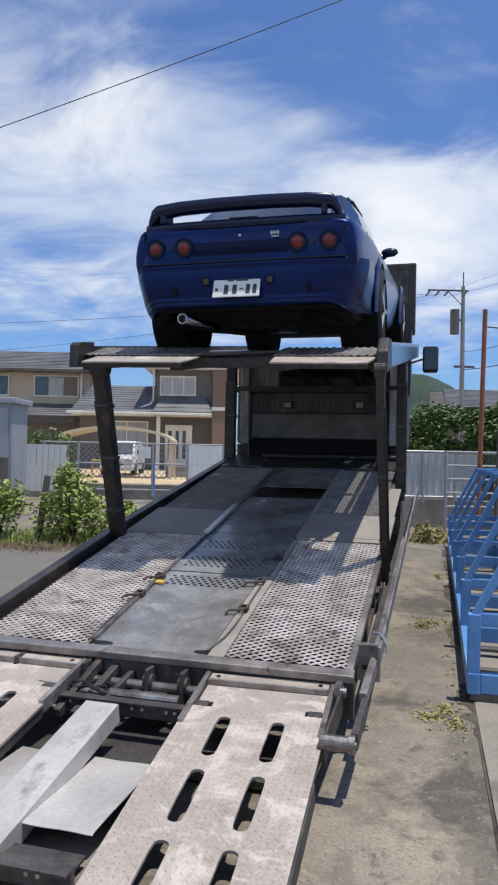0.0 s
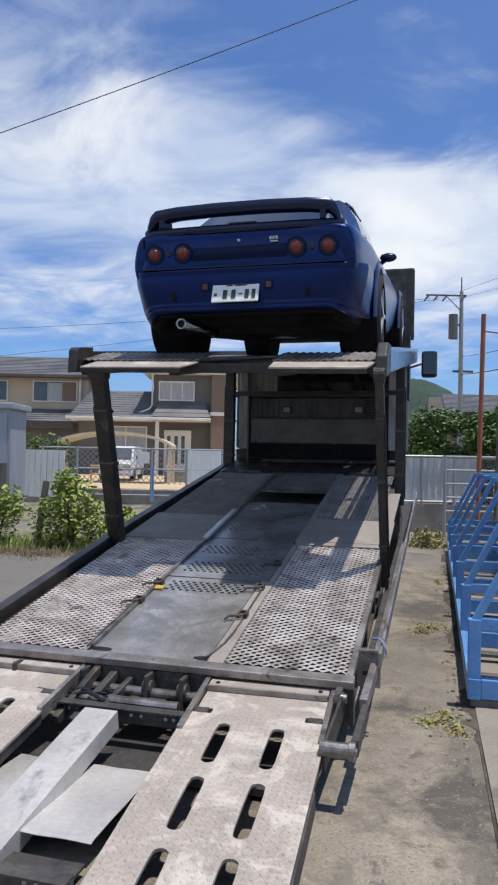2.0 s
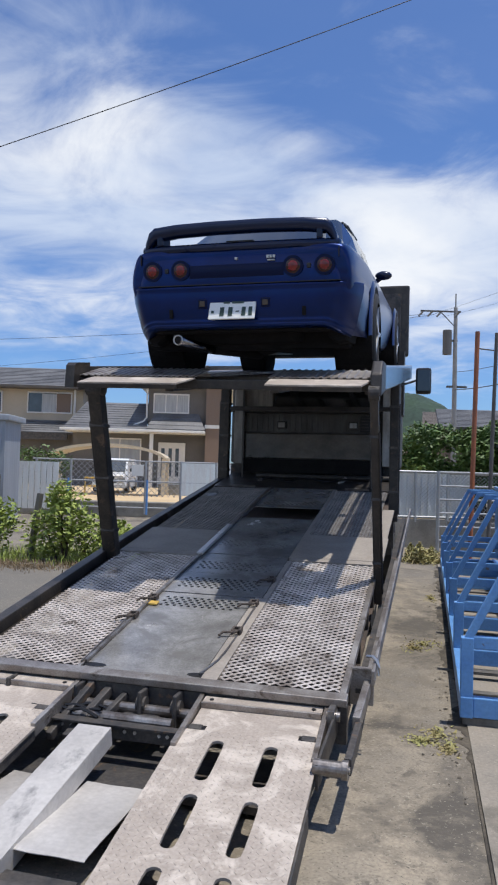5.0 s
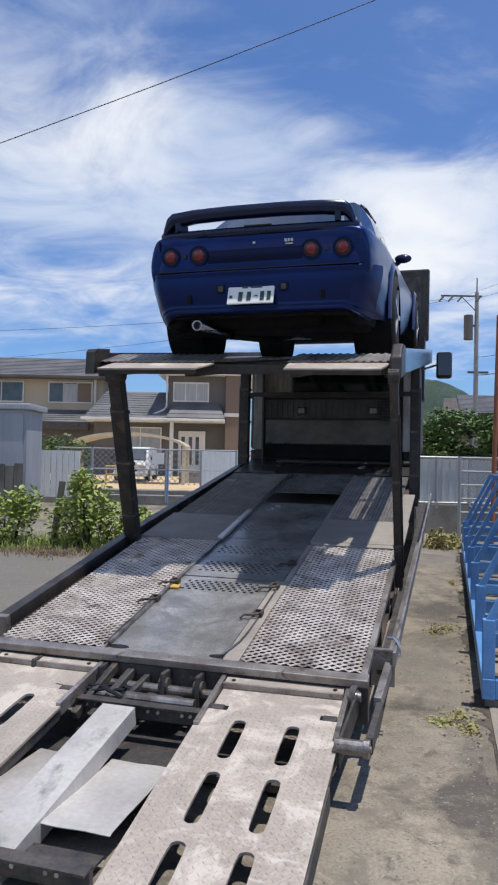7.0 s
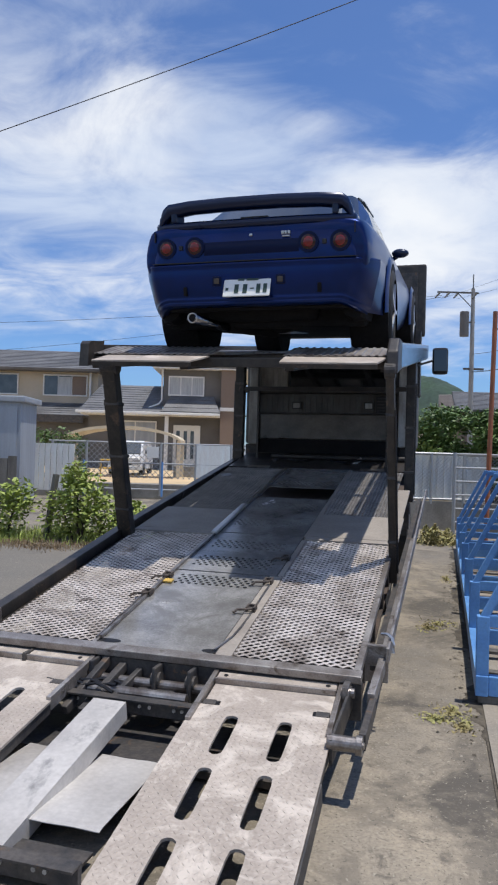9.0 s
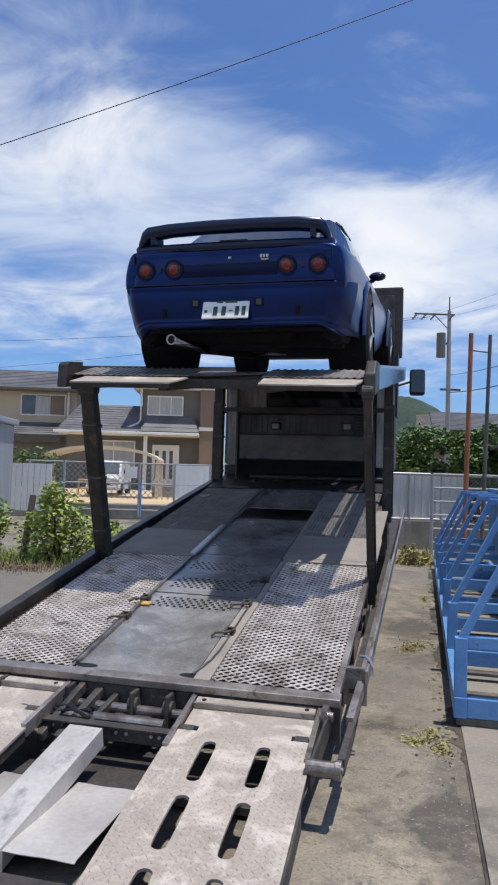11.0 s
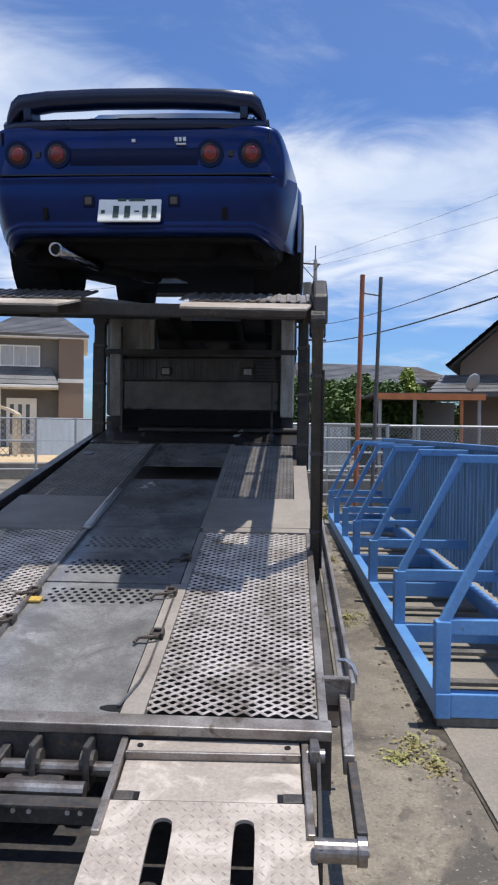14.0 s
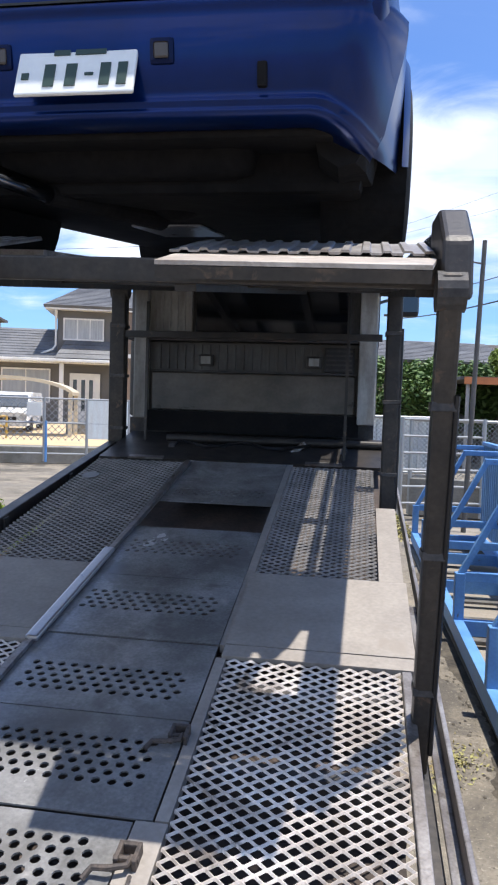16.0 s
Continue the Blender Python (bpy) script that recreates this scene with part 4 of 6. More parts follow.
rings = [body_ring(*r) for r in (
    (0.035, 0.60, 0.72, 0.775, 0.70, 0.700, 0.875, 0.895),
    (0.05, 0.52, 0.74, 0.785, 0.69, 0.725, 0.895, 0.915),
    (0.16, 0.40, 0.76, 0.815, 0.68, 0.745, 0.915, 0.935),
    (0.45, 0.34, 0.78, 0.842, 0.67, 0.750, 0.925, 0.945),
    (0.75, 0.32, 0.80, 0.872, 0.66, 0.755, 0.930, 0.95),
    (0.95, 0.30, 0.80, 0.880, 0.66, 0.755, 0.930, 0.95),
    (1.30, 0.25, 0.80, 0.868, 0.64, 0.755, 0.925, 0.95),
    (1.70, 0.20, 0.80, 0.848, 0.62, 0.760, 0.920, 0.94),
    (2.60, 0.20, 0.80, 0.845, 0.60, 0.755, 0.900, 0.92),
    (3.10, 0.22, 0.80, 0.850, 0.60, 0.740, 0.880, 0.91),
    (3.62, 0.30, 0.80, 0.872, 0.60, 0.720, 0.840, 0.87),
    (4.10, 0.26, 0.76, 0.835, 0.56, 0.680, 0.770, 0.80),
    (4.42, 0.26, 0.68, 0.760, 0.50, 0.620, 0.690, 0.71),
    (4.54, 0.34, 0.56, 0.660, 0.50, 0.540, 0.620, 0.63))]
body = part("body", loft(bmesh.new(), rings, close=True), "blue", car, "dark metallic blue bodywork", smooth=True)
bev = body.modifiers.new("soft", "SUBSURF")
bev.levels = bev.render_levels = 2


def tuck(z):
    """How far the rear draws in below and above the bumper's top edge, as a factor on the width."""
    return 1.0 - 0.105 * max(0.0, (0.60 - z) / 0.25) ** 1.6


def bumper_ring(x):
    """Section of the rear bumper at the half-width x: points from the top lip down to the skirt."""
    t = abs(x) / 0.852
    y = 0.022 * t * t + 0.22 * (max(0.0, t - 0.80) / 0.20) ** 2.3
    pr = [(0.10, 0.642), (0.014, 0.640), (0.002, 0.634), (-0.002, 0.626), (0.004, 0.617), (0.002, 0.59), (0.0, 0.54), (0.002, 0.48), (0.010, 0.42), (0.016, 0.405), (0.010, 0.396), (0.008, 0.388), (0.018, 0.380), (0.014, 0.372), (0.012, 0.362), (0.026, 0.350), (0.06, 0.340), (0.17, 0.338)]
    drop = 0.075 * max(0.0, (t - 0.78) / 0.22) ** 1.4
    return [Vector((x * tuck(z), y + a, z - (drop if z < 0.43 else drop * max(0.0, (0.50 - z) / 0.08) * 0.9))) for a, z in pr]


xs_b = [-0.852 + 1.704 * k / 80 for k in range(81)]
bumper = part("rear_bumper", loft(bmesh.new(), [bumper_ring(x) for x in xs_b], cap=False), "blue", car, "deep blue rear bumper with a creased double lip", smooth=True)
for sgn in (-1, 1):
    bm = bmesh.new()
    rows = []
    for z, q in ((0.640, 0.64), (0.625, 0.63), (0.60, 0.60), (0.54, 0.54), (0.48, 0.48), (0.41, 0.42), (0.335, 0.40), (0.30, 0.36), (0.285, 0.34)):
        k = tuck(q)
        rows.append([Vector((sgn * (0.852 * k + (w - 0.852 * k) * f), y, z + dz)) for y, f, w, dz in ((0.243, 0.0, 0.852, 0.0), (0.30, 0.22, 0.856, 0.0), (0.40, 0.55, 0.858, -0.004), (0.52, 0.85, 0.862, -0.008))])
    part("bumper_side", loft(bm, rows, cap=False), "blue", bumper, smooth=True)
    bm = bmesh.new()
    loft(bm, [[Vector((sgn * x, y, z)) for x, z in ((0.60, 0.345), (0.735 + 0.03 * q, 0.335), (0.745 + 0.04 * q, 0.30), (0.72 + 0.05 * q, 0.262 - 0.03 * q), (0.67, 0.25 - 0.03 * q), (0.61, 0.29 - 0.03 * q))] for y, q in ((0.21, 0.0), (0.28, 0.6), (0.46, 1.0))], close=True)
    part("valance_corner", bm, "under", bumper, "dark lower corner of the bumper")
    part("tow_slot", bx(sgn * 0.475 - 0.013, sgn * 0.475 + 0.013, -0.002, 0.03, 0.418, 0.480, 0.006), "under", bumper)
# tail panel
bm = bmesh.new()
rows = []
for j in range(11):
    f = j / 10
    z = 0.648 + 0.222 * f
    hw = 0.800 - 0.022 * f - 0.075 * f * f
    rows.append([Vector((hw * t, 0.012 + 0.010 * t * t + 0.12 * (max(0.0, abs(t) - 0.82) / 0.18) ** 2 + 0.035 * f ** 2.5, z)) for t in [-1 + k / 20 for k in range(41)]])
panel = part("tail_panel", loft(bm, rows, cap=False), "blue", car, smooth=True)
# recess between the lights drawn as a proud band, its shade in darker blue
bm = bmesh.new()
loft(bm, [[Vector((x, 0.0095 + 0.010 * (x / 0.8) ** 2 + dy, z)) for x in [-0.335 + 0.067 * k for k in range(11)]] for z, dy in ((0.688, 0.004), (0.694, 0.0), (0.770, 0.002), (0.778, 0.007))], cap=False)
part("recess_shade_band", bm, "bluedeep", panel, "recess shade between the tail lights, as a darker blue band", smooth=True)
part("lid_gap", bx(-0.72, 0.72, 0.010, 0.03, 0.6425, 0.6485), "trim", panel)
for x in (-0.705, 0.705):
    part("lid_seam", bx(x - 0.003, x + 0.003, 0.030, 0.06, 0.80, 0.868), "trim", panel)
for sgn in (-1, 1):
    for x, r in ((0.400, 0.065), (0.612, 0.065)):
        bm = bmesh.new()
        tube(bm, (sgn * x, 0.004 if x < 0.5 else 0.012, 0.748), (sgn * x, 0.05, 0.748), r + 0.004, seg=36)
        light = part("tail_light", bm, "bluedeep", car, "round red tail light in a dark ring")
        bm = bmesh.new()
        bmesh.ops.create_uvsphere(bm, u_segments=28, v_segments=12, radius=r * 0.80, matrix=Matrix.Translation((sgn * x, 0.007 if x < 0.5 else 0.015, 0.748)) @ Matrix.Diagonal((1, 0.2, 1, 1)))
        part("lens", bm, "smoked", light, "dark smoked red lens", smooth=True)
        bm = bmesh.new()
        bmesh.ops.create_uvsphere(bm, u_segments=24, v_segments=12, radius=r * 0.52, matrix=Matrix.Translation((sgn * x, -0.001 if x < 0.5 else 0.007, 0.748)) @ Matrix.Diagonal((1, 0.25, 1, 1)))
        part("inner_lens", bm, "redlens", light, smooth=True)
    part("indicator", bx(sgn * 0.506 - 0.014, sgn * 0.506 + 0.014, 0.010, 0.03, 0.732, 0.764, 0.004), "trim", car, "small amber indicator")
    xl = sgn * 0.225 - 0.015
    lampbox = part("plate_lamp", bx(xl - 0.034, xl + 0.034, -0.006, 0.02, 0.478, 0.546, 0.012), "bluedeep", bumper, "small lamp beside the number plate", smooth=False)
    part("lamp_glass", bx(xl - 0.020, xl + 0.020, -0.010, -0.005, 0.492, 0.532, 0.006), "amber", lampbox)
part("lid_lock", bx(-0.011, 0.011, 0.018, 0.04, 0.806, 0.824, 0.005), "silver", car)
bm = bmesh.new()
for k, (a, b) in enumerate(((0.215, 0.232), (0.237, 0.252), (0.258, 0.275))):
    box(bm, a, b, 0.014, 0.04, 0.808, 0.830, 0.002)
box(bm, 0.222, 0.275, 0.010, 0.04, 0.790, 0.800, 0.002)
part("badge", bm, "silver", car, "small silver badge")
# number plate, its characters as plain bars
PLATE = pose(0, -0.050, 0.40, -26, 0, 0)
npl = part("number_plate", place(bx(-0.185, 0.145, -0.006, 0.006, 0.0, 0.165, 0.005), PLATE), "platewhite", bumper, "white number plate with dark green bars, tilted up")
for a, b, z0, z1 in ((-0.105, -0.075, 0.022, 0.09), (-0.045, -0.015, 0.022, 0.09), (0.008, 0.032, 0.053, 0.061), (0.050, 0.078, 0.022, 0.09), (0.098, 0.124, 0.022, 0.09), (-0.085, -0.04, 0.118, 0.14), (-0.025, 0.06, 0.118, 0.14), (-0.168, -0.148, 0.045, 0.065)):
    part("plate_bar", place(bx(a, b, -0.009, -0.0065, z0, z1), PLATE), "plategreen", npl)
part("plate_bracket", bx(-0.10, 0.06, -0.012, 0.03, 0.43, 0.47, 0.004), "trim", bumper)
# wing
def wing_ring(x, top, chord, th, y0):
    return [Vector((x, y0 + a * chord, top - th + b * th)) for a, b in ((0.0, 0.55), (0.03, 0.9), (0.2, 1.0), (0.55, 0.92), (1.0, 0.45), (0.6, 0.12), (0.2, 0.0), (0.02, 0.25))]
tops = ((-0.691, 0.90, 0.09), (-0.682, 0.965, 0.12), (-0.654, 1.035, 0.115), (-0.613, 1.066, 0.100), (-0.458, 1.078, 0.094), (-0.183, 1.084, 0.092), (0.183, 1.084, 0.092), (0.458, 1.078, 0.094), (0.613, 1.066, 0.100), (0.654, 1.035, 0.115), (0.682, 0.965, 0.12), (0.691, 0.90, 0.09))
wing = part("rear_wing", loft(bmesh.new(), [wing_ring(x, z, 0.22, th, 0.03 + 0.05 * (abs(x) / 0.765) ** 3) for x, z, th in tops], close=True), "bluedark", car, "blue-black rear wing on the boot lid", smooth=True)
bm = bmesh.new()
loft(bm, [[Vector((x, 0.025 + 0.06 * (abs(x) / 0.77) ** 3 + a, z)) for a, z in ((0.0, 0.875), (-0.005, 0.91), (0.02, 0.93), (0.15, 0.94), (0.26, 0.93), (0.26, 0.89))] for x in [-0.70 + 1.40 * k / 20 for k in range(21)]], close=True)
part("wing_base", bm, "bluedark", wing, smooth=True)
for sgn in (-1, 1):
    part("wing_upright", bx(sgn * 0.57 - 0.022, sgn * 0.57 + 0.022, 0.06, 0.22, 0.93, 1.0, 0.012), "bluedark", wing)
bm = bmesh.new()
box(bm, -0.10, 0.10, 0.12, 0.15, 0.935, 0.955, 0.006)
part("brake_light", bm, "trim", wing)
# cabin
def cabin(y, wb, zb, wt, zt):
    return [(wb, y, zb), (wb - (wb - wt) * 0.45, y, zb + (zt - zb) * 0.55), (wt, y, zt - 0.035), (wt - 0.05, y, zt - 0.008), (0, y, zt)]
st = [cabin(0.62, 0.70, 0.93, 0.66, 0.955), cabin(1.32, 0.715, 0.93, 0.555, 1.30), cabin(1.70, 0.72, 0.93, 0.555, 1.335), cabin(2.35, 0.72, 0.92, 0.56, 1.325), cabin(3.12, 0.70, 0.91, 0.64, 0.925)]
def skin(sel_a, sel_b, rows):
    bm = bmesh.new()
    loft(bm, [[Vector(s[k]) for k in range(sel_a, sel_b + 1)] + [Vector((-s[k][0], s[k][1], s[k][2])) for k in reversed(range(sel_a, sel_b)) if sel_b == 4] for s in rows], cap=False)
    return bm
part("rear_window", skin(2, 4, st[0:2]), "carglass", car, "dark rear window", smooth=True)
part("roof", thicken(skin(2, 4, st[1:4]), 0.004), "blue", car, "blue roof", smooth=True)
part("windscreen", skin(2, 4, st[3:5]), "carglass", car, smooth=True)
for sgn in (-1, 1):
    for a, b, mt, nm in ((0, 1, "blue", "rear_pillar"), (1, 4, "carglass", "side_window")):
        bm = bmesh.new()
        loft(bm, [[Vector((sgn * s[k][0], s[k][1], s[k][2])) for k in range(3)] for s in st[a:b + 1]], cap=False)
        part(nm, bm, mt, car, smooth=True)
    bm = bmesh.new()
    for s0, s1 in ((1, 2), (2, 3)):
        bar(bm, (sgn * (st[s0][2][0] + 0.006), st[s0][2][1], st[s0][2][2]), (sgn * (st[s1][2][0] + 0.006), st[s1][2][1], st[s1][2][2]), 0.012)
    bar(bm, (sgn * 0.716, 1.70, 0.93), (sgn * 0.556, 1.62, 1.29), 0.012, 0.03)
    part("door_frame", bm, "trim", car)
    bm = bmesh.new()
    bmesh.ops.create_uvsphere(bm, u_segments=18, v_segments=12, radius=1.0, matrix=Matrix.Translation((sgn * 0.800, 2.72, 0.985)) @ Matrix.Diagonal((0.085, 0.05, 0.045, 1)))
    bar(bm, (sgn * 0.72, 2.76, 0.93), (sgn * 0.77, 2.74, 0.965), 0.035)
    part("door_mirror", bm, "bluedark", car, smooth=True)
    # arches, wheels
    for y in (0.89, 3.62):
        bm = bmesh.new()
        tube(bm, (sgn * 0.60, y, 0.33), (sgn * 0.8815, y, 0.33), 0.352, seg=40)
        part("wheel_arch", bm, "under", car)
        bm = bmesh.new()
        rr = [(0.24, 0.63), (0.300, 0.64), (0.316, 0.665), (0.318, 0.70), (0.318, 0.85), (0.313, 0.878), (0.298, 0.896), (0.24, 0.902)]
        loft(bm, [[Vector((sgn * x, y + r * math.cos(a), 0.318 + r * math.sin(a))) for r, x in rr] for a in [2 * math.pi * k / 40 for k in range(41)]], cap=False)
        wheel = part("wheel", bm, "rubber", car, "black low-profile tyre", smooth=True)
        bm = bmesh.new()
        tube(bm, (sgn * 0.64, y, 0.318), (sgn * 0.872, y, 0.318), 0.235, seg=36)
        for k in range(5):
            a = 2 * math.pi * k / 5
            bar(bm, (sgn * 0.88, y, 0.318), (sgn * 0.875, y + 0.22 * math.cos(a), 0.318 + 0.22 * math.sin(a)), 0.05, 0.03)
        part("rim", bm, "silver", wheel)
    # flare over the arch
    for y in (0.89, 3.62):
        bm = bmesh.new()
        loft(bm, [[Vector((sgn * x, y + r * math.cos(a), 0.33 + r * math.sin(a))) for r, x in ((0.345, 0.85), (0.349, 0.8845), (0.362, 0.8845), (0.40, 0.862))] for a in [radians(-5 + 190 * k / 24) for k in range(25)]], cap=False)
        part("arch_flare", bm, "blue", car, smooth=True)
# underside
under = part("underbody", bx(-0.74, 0.74, 0.36, 4.2, 0.20, 0.36, 0.03), "under", car)
part("rear_valance", bx(-0.70, 0.70, 0.12, 0.42, 0.318, 0.349, 0.014), "under", under)
part("fuel_tank", bx(-0.42, 0.42, 0.26, 0.66, 0.24, 0.42, 0.075), "under", under, smooth=True)
bm = bmesh.new()
bmesh.ops.create_uvsphere(bm, u_segments=20, v_segments=12, radius=1, matrix=Matrix.Translation((0, 0.90, 0.30)) @ Matrix.Diagonal((0.16, 0.2, 0.13, 1)))
tube(bm, (-0.62, 0.89, 0.31), (0.62, 0.89, 0.31), 0.03)
part("differential", bm, "under", under, smooth=True)
for sgn in (-1, 1):
    bm = bmesh.new()
    bar(bm, (sgn * 0.2, 0.85, 0.24), (sgn * 0.62, 1.0, 0.22), 0.06, 0.04, 0.01)
    part("suspension_arm", bm, "under", under)
bm = bmesh.new()
tube(bm, (-0.43, 0.02, 0.268), (-0.28, 0.36, 0.205), 0.031, 0.029, seg=24)
ex = part("exhaust", bm, "chrome", car, "bright angled exhaust pipe", smooth=True)
bm = bmesh.new()
tube(bm, (-0.433, 0.014, 0.2682), (-0.4305, 0.021, 0.268), 0.0275, seg=20)
part("exhaust_bore", bm, "under", ex)
bm = bmesh.new()
loft(bm, [[Vector((-0.4315 + r * math.cos(a), 0.012 + dy, 0.2682 + r * math.sin(a))) for r, dy in ((0.032, 0.03), (0.037, 0.012), (0.036, 0.0), (0.028, 0.006))] for a in [2 * math.pi * k / 24 for k in range(25)]], cap=False)
part("exhaust_rim", bm, "silver", ex, smooth=True)
bm = bmesh.new()
tube(bm, (-0.28, 0.36, 0.205), (-0.05, 0.9, 0.185), 0.034, 0.05, seg=18)
part("silencer", bm, "under", ex)

for x0, x1, y, z in ((-0.55, -0.15, 0.66, 0.235), (0.12, 0.42, 0.70, 0.24), (0.15, 0.5, 0.48, 0.27)):
    bm = bmesh.new()
    tube(bm, (x0, y, z), (x1, y + 0.03, z + 0.01), 0.010, seg=8)
    part("brake_pipe", bm, "steel", under)
part("shield_plate", bx(-0.30, 0.02, 1.3, 1.9, 0.188, 0.196), "silver", under, "bright heat shield")

# ---- blue steel rack ----
rack = thing("steel_rack", pose(1.715, 0.93, 0.0, 0, 0, -1.2), "faded blue welded steel rack with sloping stays", "rack")
RL = 7.3
bm = bmesh.new()
box(bm, -0.035, 0.035, -0.04, RL, 0.055, 0.17, 0.006)
part("base_rail", bm, "bluepaint", rack)
bm = bmesh.new()
box(bm, 0.72, 0.79, -0.04, RL, 0.055, 0.17, 0.006)
part("base_rail", bm, "bluepaint", rack)
for y in (0.0, RL - 0.3, RL / 2):
    part("bearer", bx(-0.02, 0.80, y - 0.02, y + 0.09, 0.012, 0.055, 0.006), "oldwood", rack, "dark timber bearer under the rack")
for y in (0.0, 1.19, 2.45, 3.7, 4.9, 6.1, 7.2):
    bm = bmesh.new()
    box(bm, -0.035, 0.035, y - 0.032, y + 0.032, 0.17, 0.50, 0.006)
    part("upright", bm, "bluepaint", rack)
    bm = bmesh.new()
    bar(bm, (0.0, y, 0.48), (0.365, y, 1.205), 0.045, 0.045, 0.006, up=(0, 1, 0))
    part("stay", bm, "bluepaint", rack)
    bm = bmesh.new()
    bar(bm, (0.345, y, 1.205), (0.74, y, 1.205), 0.05, 0.052, 0.006)
    part("top_bar", bm, "bluepaint", rack)
    bm = bmesh.new()
    bar(bm, (0.03, y, 0.475), (0.74, y, 0.475), 0.05, 0.07, 0.006)
    part("cross_bar", bm, "bluepaint", rack)
    bm = bmesh.new()
    bar(bm, (0.036, y, 0.113), (0.719, y, 0.113), 0.06, 0.11, 0.006)
    part("cross_bar", bm, "bluepaint", rack)
bm = bmesh.new()
prof = []
y = -0.1
while y < RL:
    prof += [(0.76, y), (0.76, y + 0.04), (0.785, y + 0.055), (0.785, y + 0.095)]
    y += 0.11
loft(bm, [[Vector((x, yy, z)) for x, yy in prof] for z in (0.22, 1.24)], cap=False)
part("back_sheet", thicken(bm, 0.002), "bluesheet", rack, "corrugated faded blue back sheet")
bm = bmesh.new()
box(bm, 0.74, 0.80, -0.1, RL, 1.235, 1.275, 0.005)
part("top_rail", bm, "bluepaint", rack)
# added dark slats, standing in for the bar shadows on the ground
for k in range(13):
    bm = bmesh.new()
    bar(bm, (0.05, 0.45 + 0.52 * k, 0.06), (0.71, 0.45 + 0.52 * k, 0.06), 0.07, 0.02)
    part("shadow_slat", bm, "oldwood", rack)

# ---- surroundings, beyond the yard on the side of the houses ----
LEFT = pose(1.395, -3.371, 0, 0, 0, 14.04)
RIGHT = pose(0.901, -2.007, 0, 0, 0, -0.63)


def leaf_cloud(bm, centre, radius, n, size, rng, flat=1.0, hang=0.6):
    """Many small pointed leaves scattered over an uneven clump."""
    for _ in range(n):
        d = Vector((rng.gauss(0, 1), rng.gauss(0, 1), rng.gauss(0, 1)))
        d.normalize()
        p = Vector(centre) + Vector((d.x * radius[0], d.y * radius[1], d.z * radius[2])) * (0.45 + 0.6 * rng.random())
        if p.z < 0.02:
            p.z = 0.02 + 0.05 * rng.random()
        u = Vector((rng.gauss(0, 1), rng.gauss(0, 1), rng.gauss(0, 0.5) - hang * 0.3)).normalized()
        w = u.cross(Vector((rng.gauss(0, 1), rng.gauss(0, 1), 1.2))).normalized()
        s = size * (0.6 + 0.8 * rng.random())
        vs = [bm.verts.new(p + q) for q in (-u * s, w * s * 0.45 + u * s * 0.1, u * s, -w * s * 0.45 + u * s * 0.1)]
        bm.faces.new(vs)
    return bm


def bush(m, clumps, n, size, mt, label, name="bush", stem=True, seed=1):
    rng = random.Random(seed)
    t = thing(name, m, label, "bush" if name == "bush" else "tree")
    bm = bmesh.new()
    for c in clumps:
        leaf_cloud(bm, c[:3], c[3:6], int(n * c[6]) if len(c) > 6 else n, size, rng)
    part("crown", bm, mt, t)
    for c in clumps:
        bm = bmesh.new()
        tube(bm, (c[0] * 0.5, c[1] * 0.5, 0.0), (c[0], c[1], c[2]), 0.06 * size / 0.1, 0.02 * size / 0.1, seg=7)
        part("stem", bm, "bark", t)
    return t


def blades(name, m, spots, n, h, mt, label, seed):
    """Loose tufts of grass blades round the given spots (x, y, spread)."""
    rng = random.Random(seed)
    bm = bmesh.new()
    for x, y, s in spots:
        for _ in range(n):
            px, py = x + rng.gauss(0, s), y + rng.gauss(0, s)
            a = rng.random() * 6.283
            hh = h * (0.4 + 0.9 * rng.random())
            lean = Vector((math.cos(a), math.sin(a), 0)) * hh * (0.2 + 0.7 * rng.random())
            w = Vector((-math.sin(a), math.cos(a), 0)) * 0.004 * (1 + h * 2)
            b = Vector((px, py, 0.004))
            mid = b + lean * 0.4 + Vector((0, 0, hh * 0.7))
            vs = [bm.verts.new(p) for p in (b - w, b + w, mid + w * 0.7, b + lean + Vector((0, 0, hh)), mid - w * 0.7)]
            bm.faces.new(vs)
    return solid(name, bm, mt, m, label, "grass", kind="stuff")


# weeds in the yard
def weed_mat(spots, n, size, label, seed):
    """Low creeping weeds: many small leaves close to the ground round the given spots (x, y, rx, ry, height)."""
    rng = random.Random(seed)
    bm = bmesh.new()
    for x, y, rx, ry, hh in spots:
        for _ in range(int(n * max(1.0, hh / 0.05))):
            a, d = 6.283 * rng.random(), abs(rng.gauss(0, 0.55))
            p = Vector((x + rx * d * math.cos(a), y + ry * d * math.sin(a), 0.004 + hh * rng.random() * max(0.1, 1 - d * 0.7)))
            u = Vector((rng.gauss(0, 1), rng.gauss(0, 1), rng.gauss(0, 0.6))).normalized()
            w = u.cross(Vector((rng.gauss(0, 0.5), rng.gauss(0, 0.5), 1))).normalized()
            k = size * (0.5 + rng.random())
            bm.faces.new([bm.verts.new(p + q) for q in (-u * k, w * k * 0.4, u * k, -w * k * 0.4)])
    return solid("weed_tufts", bm, "weed", Matrix(), label, "weeds", kind="stuff")


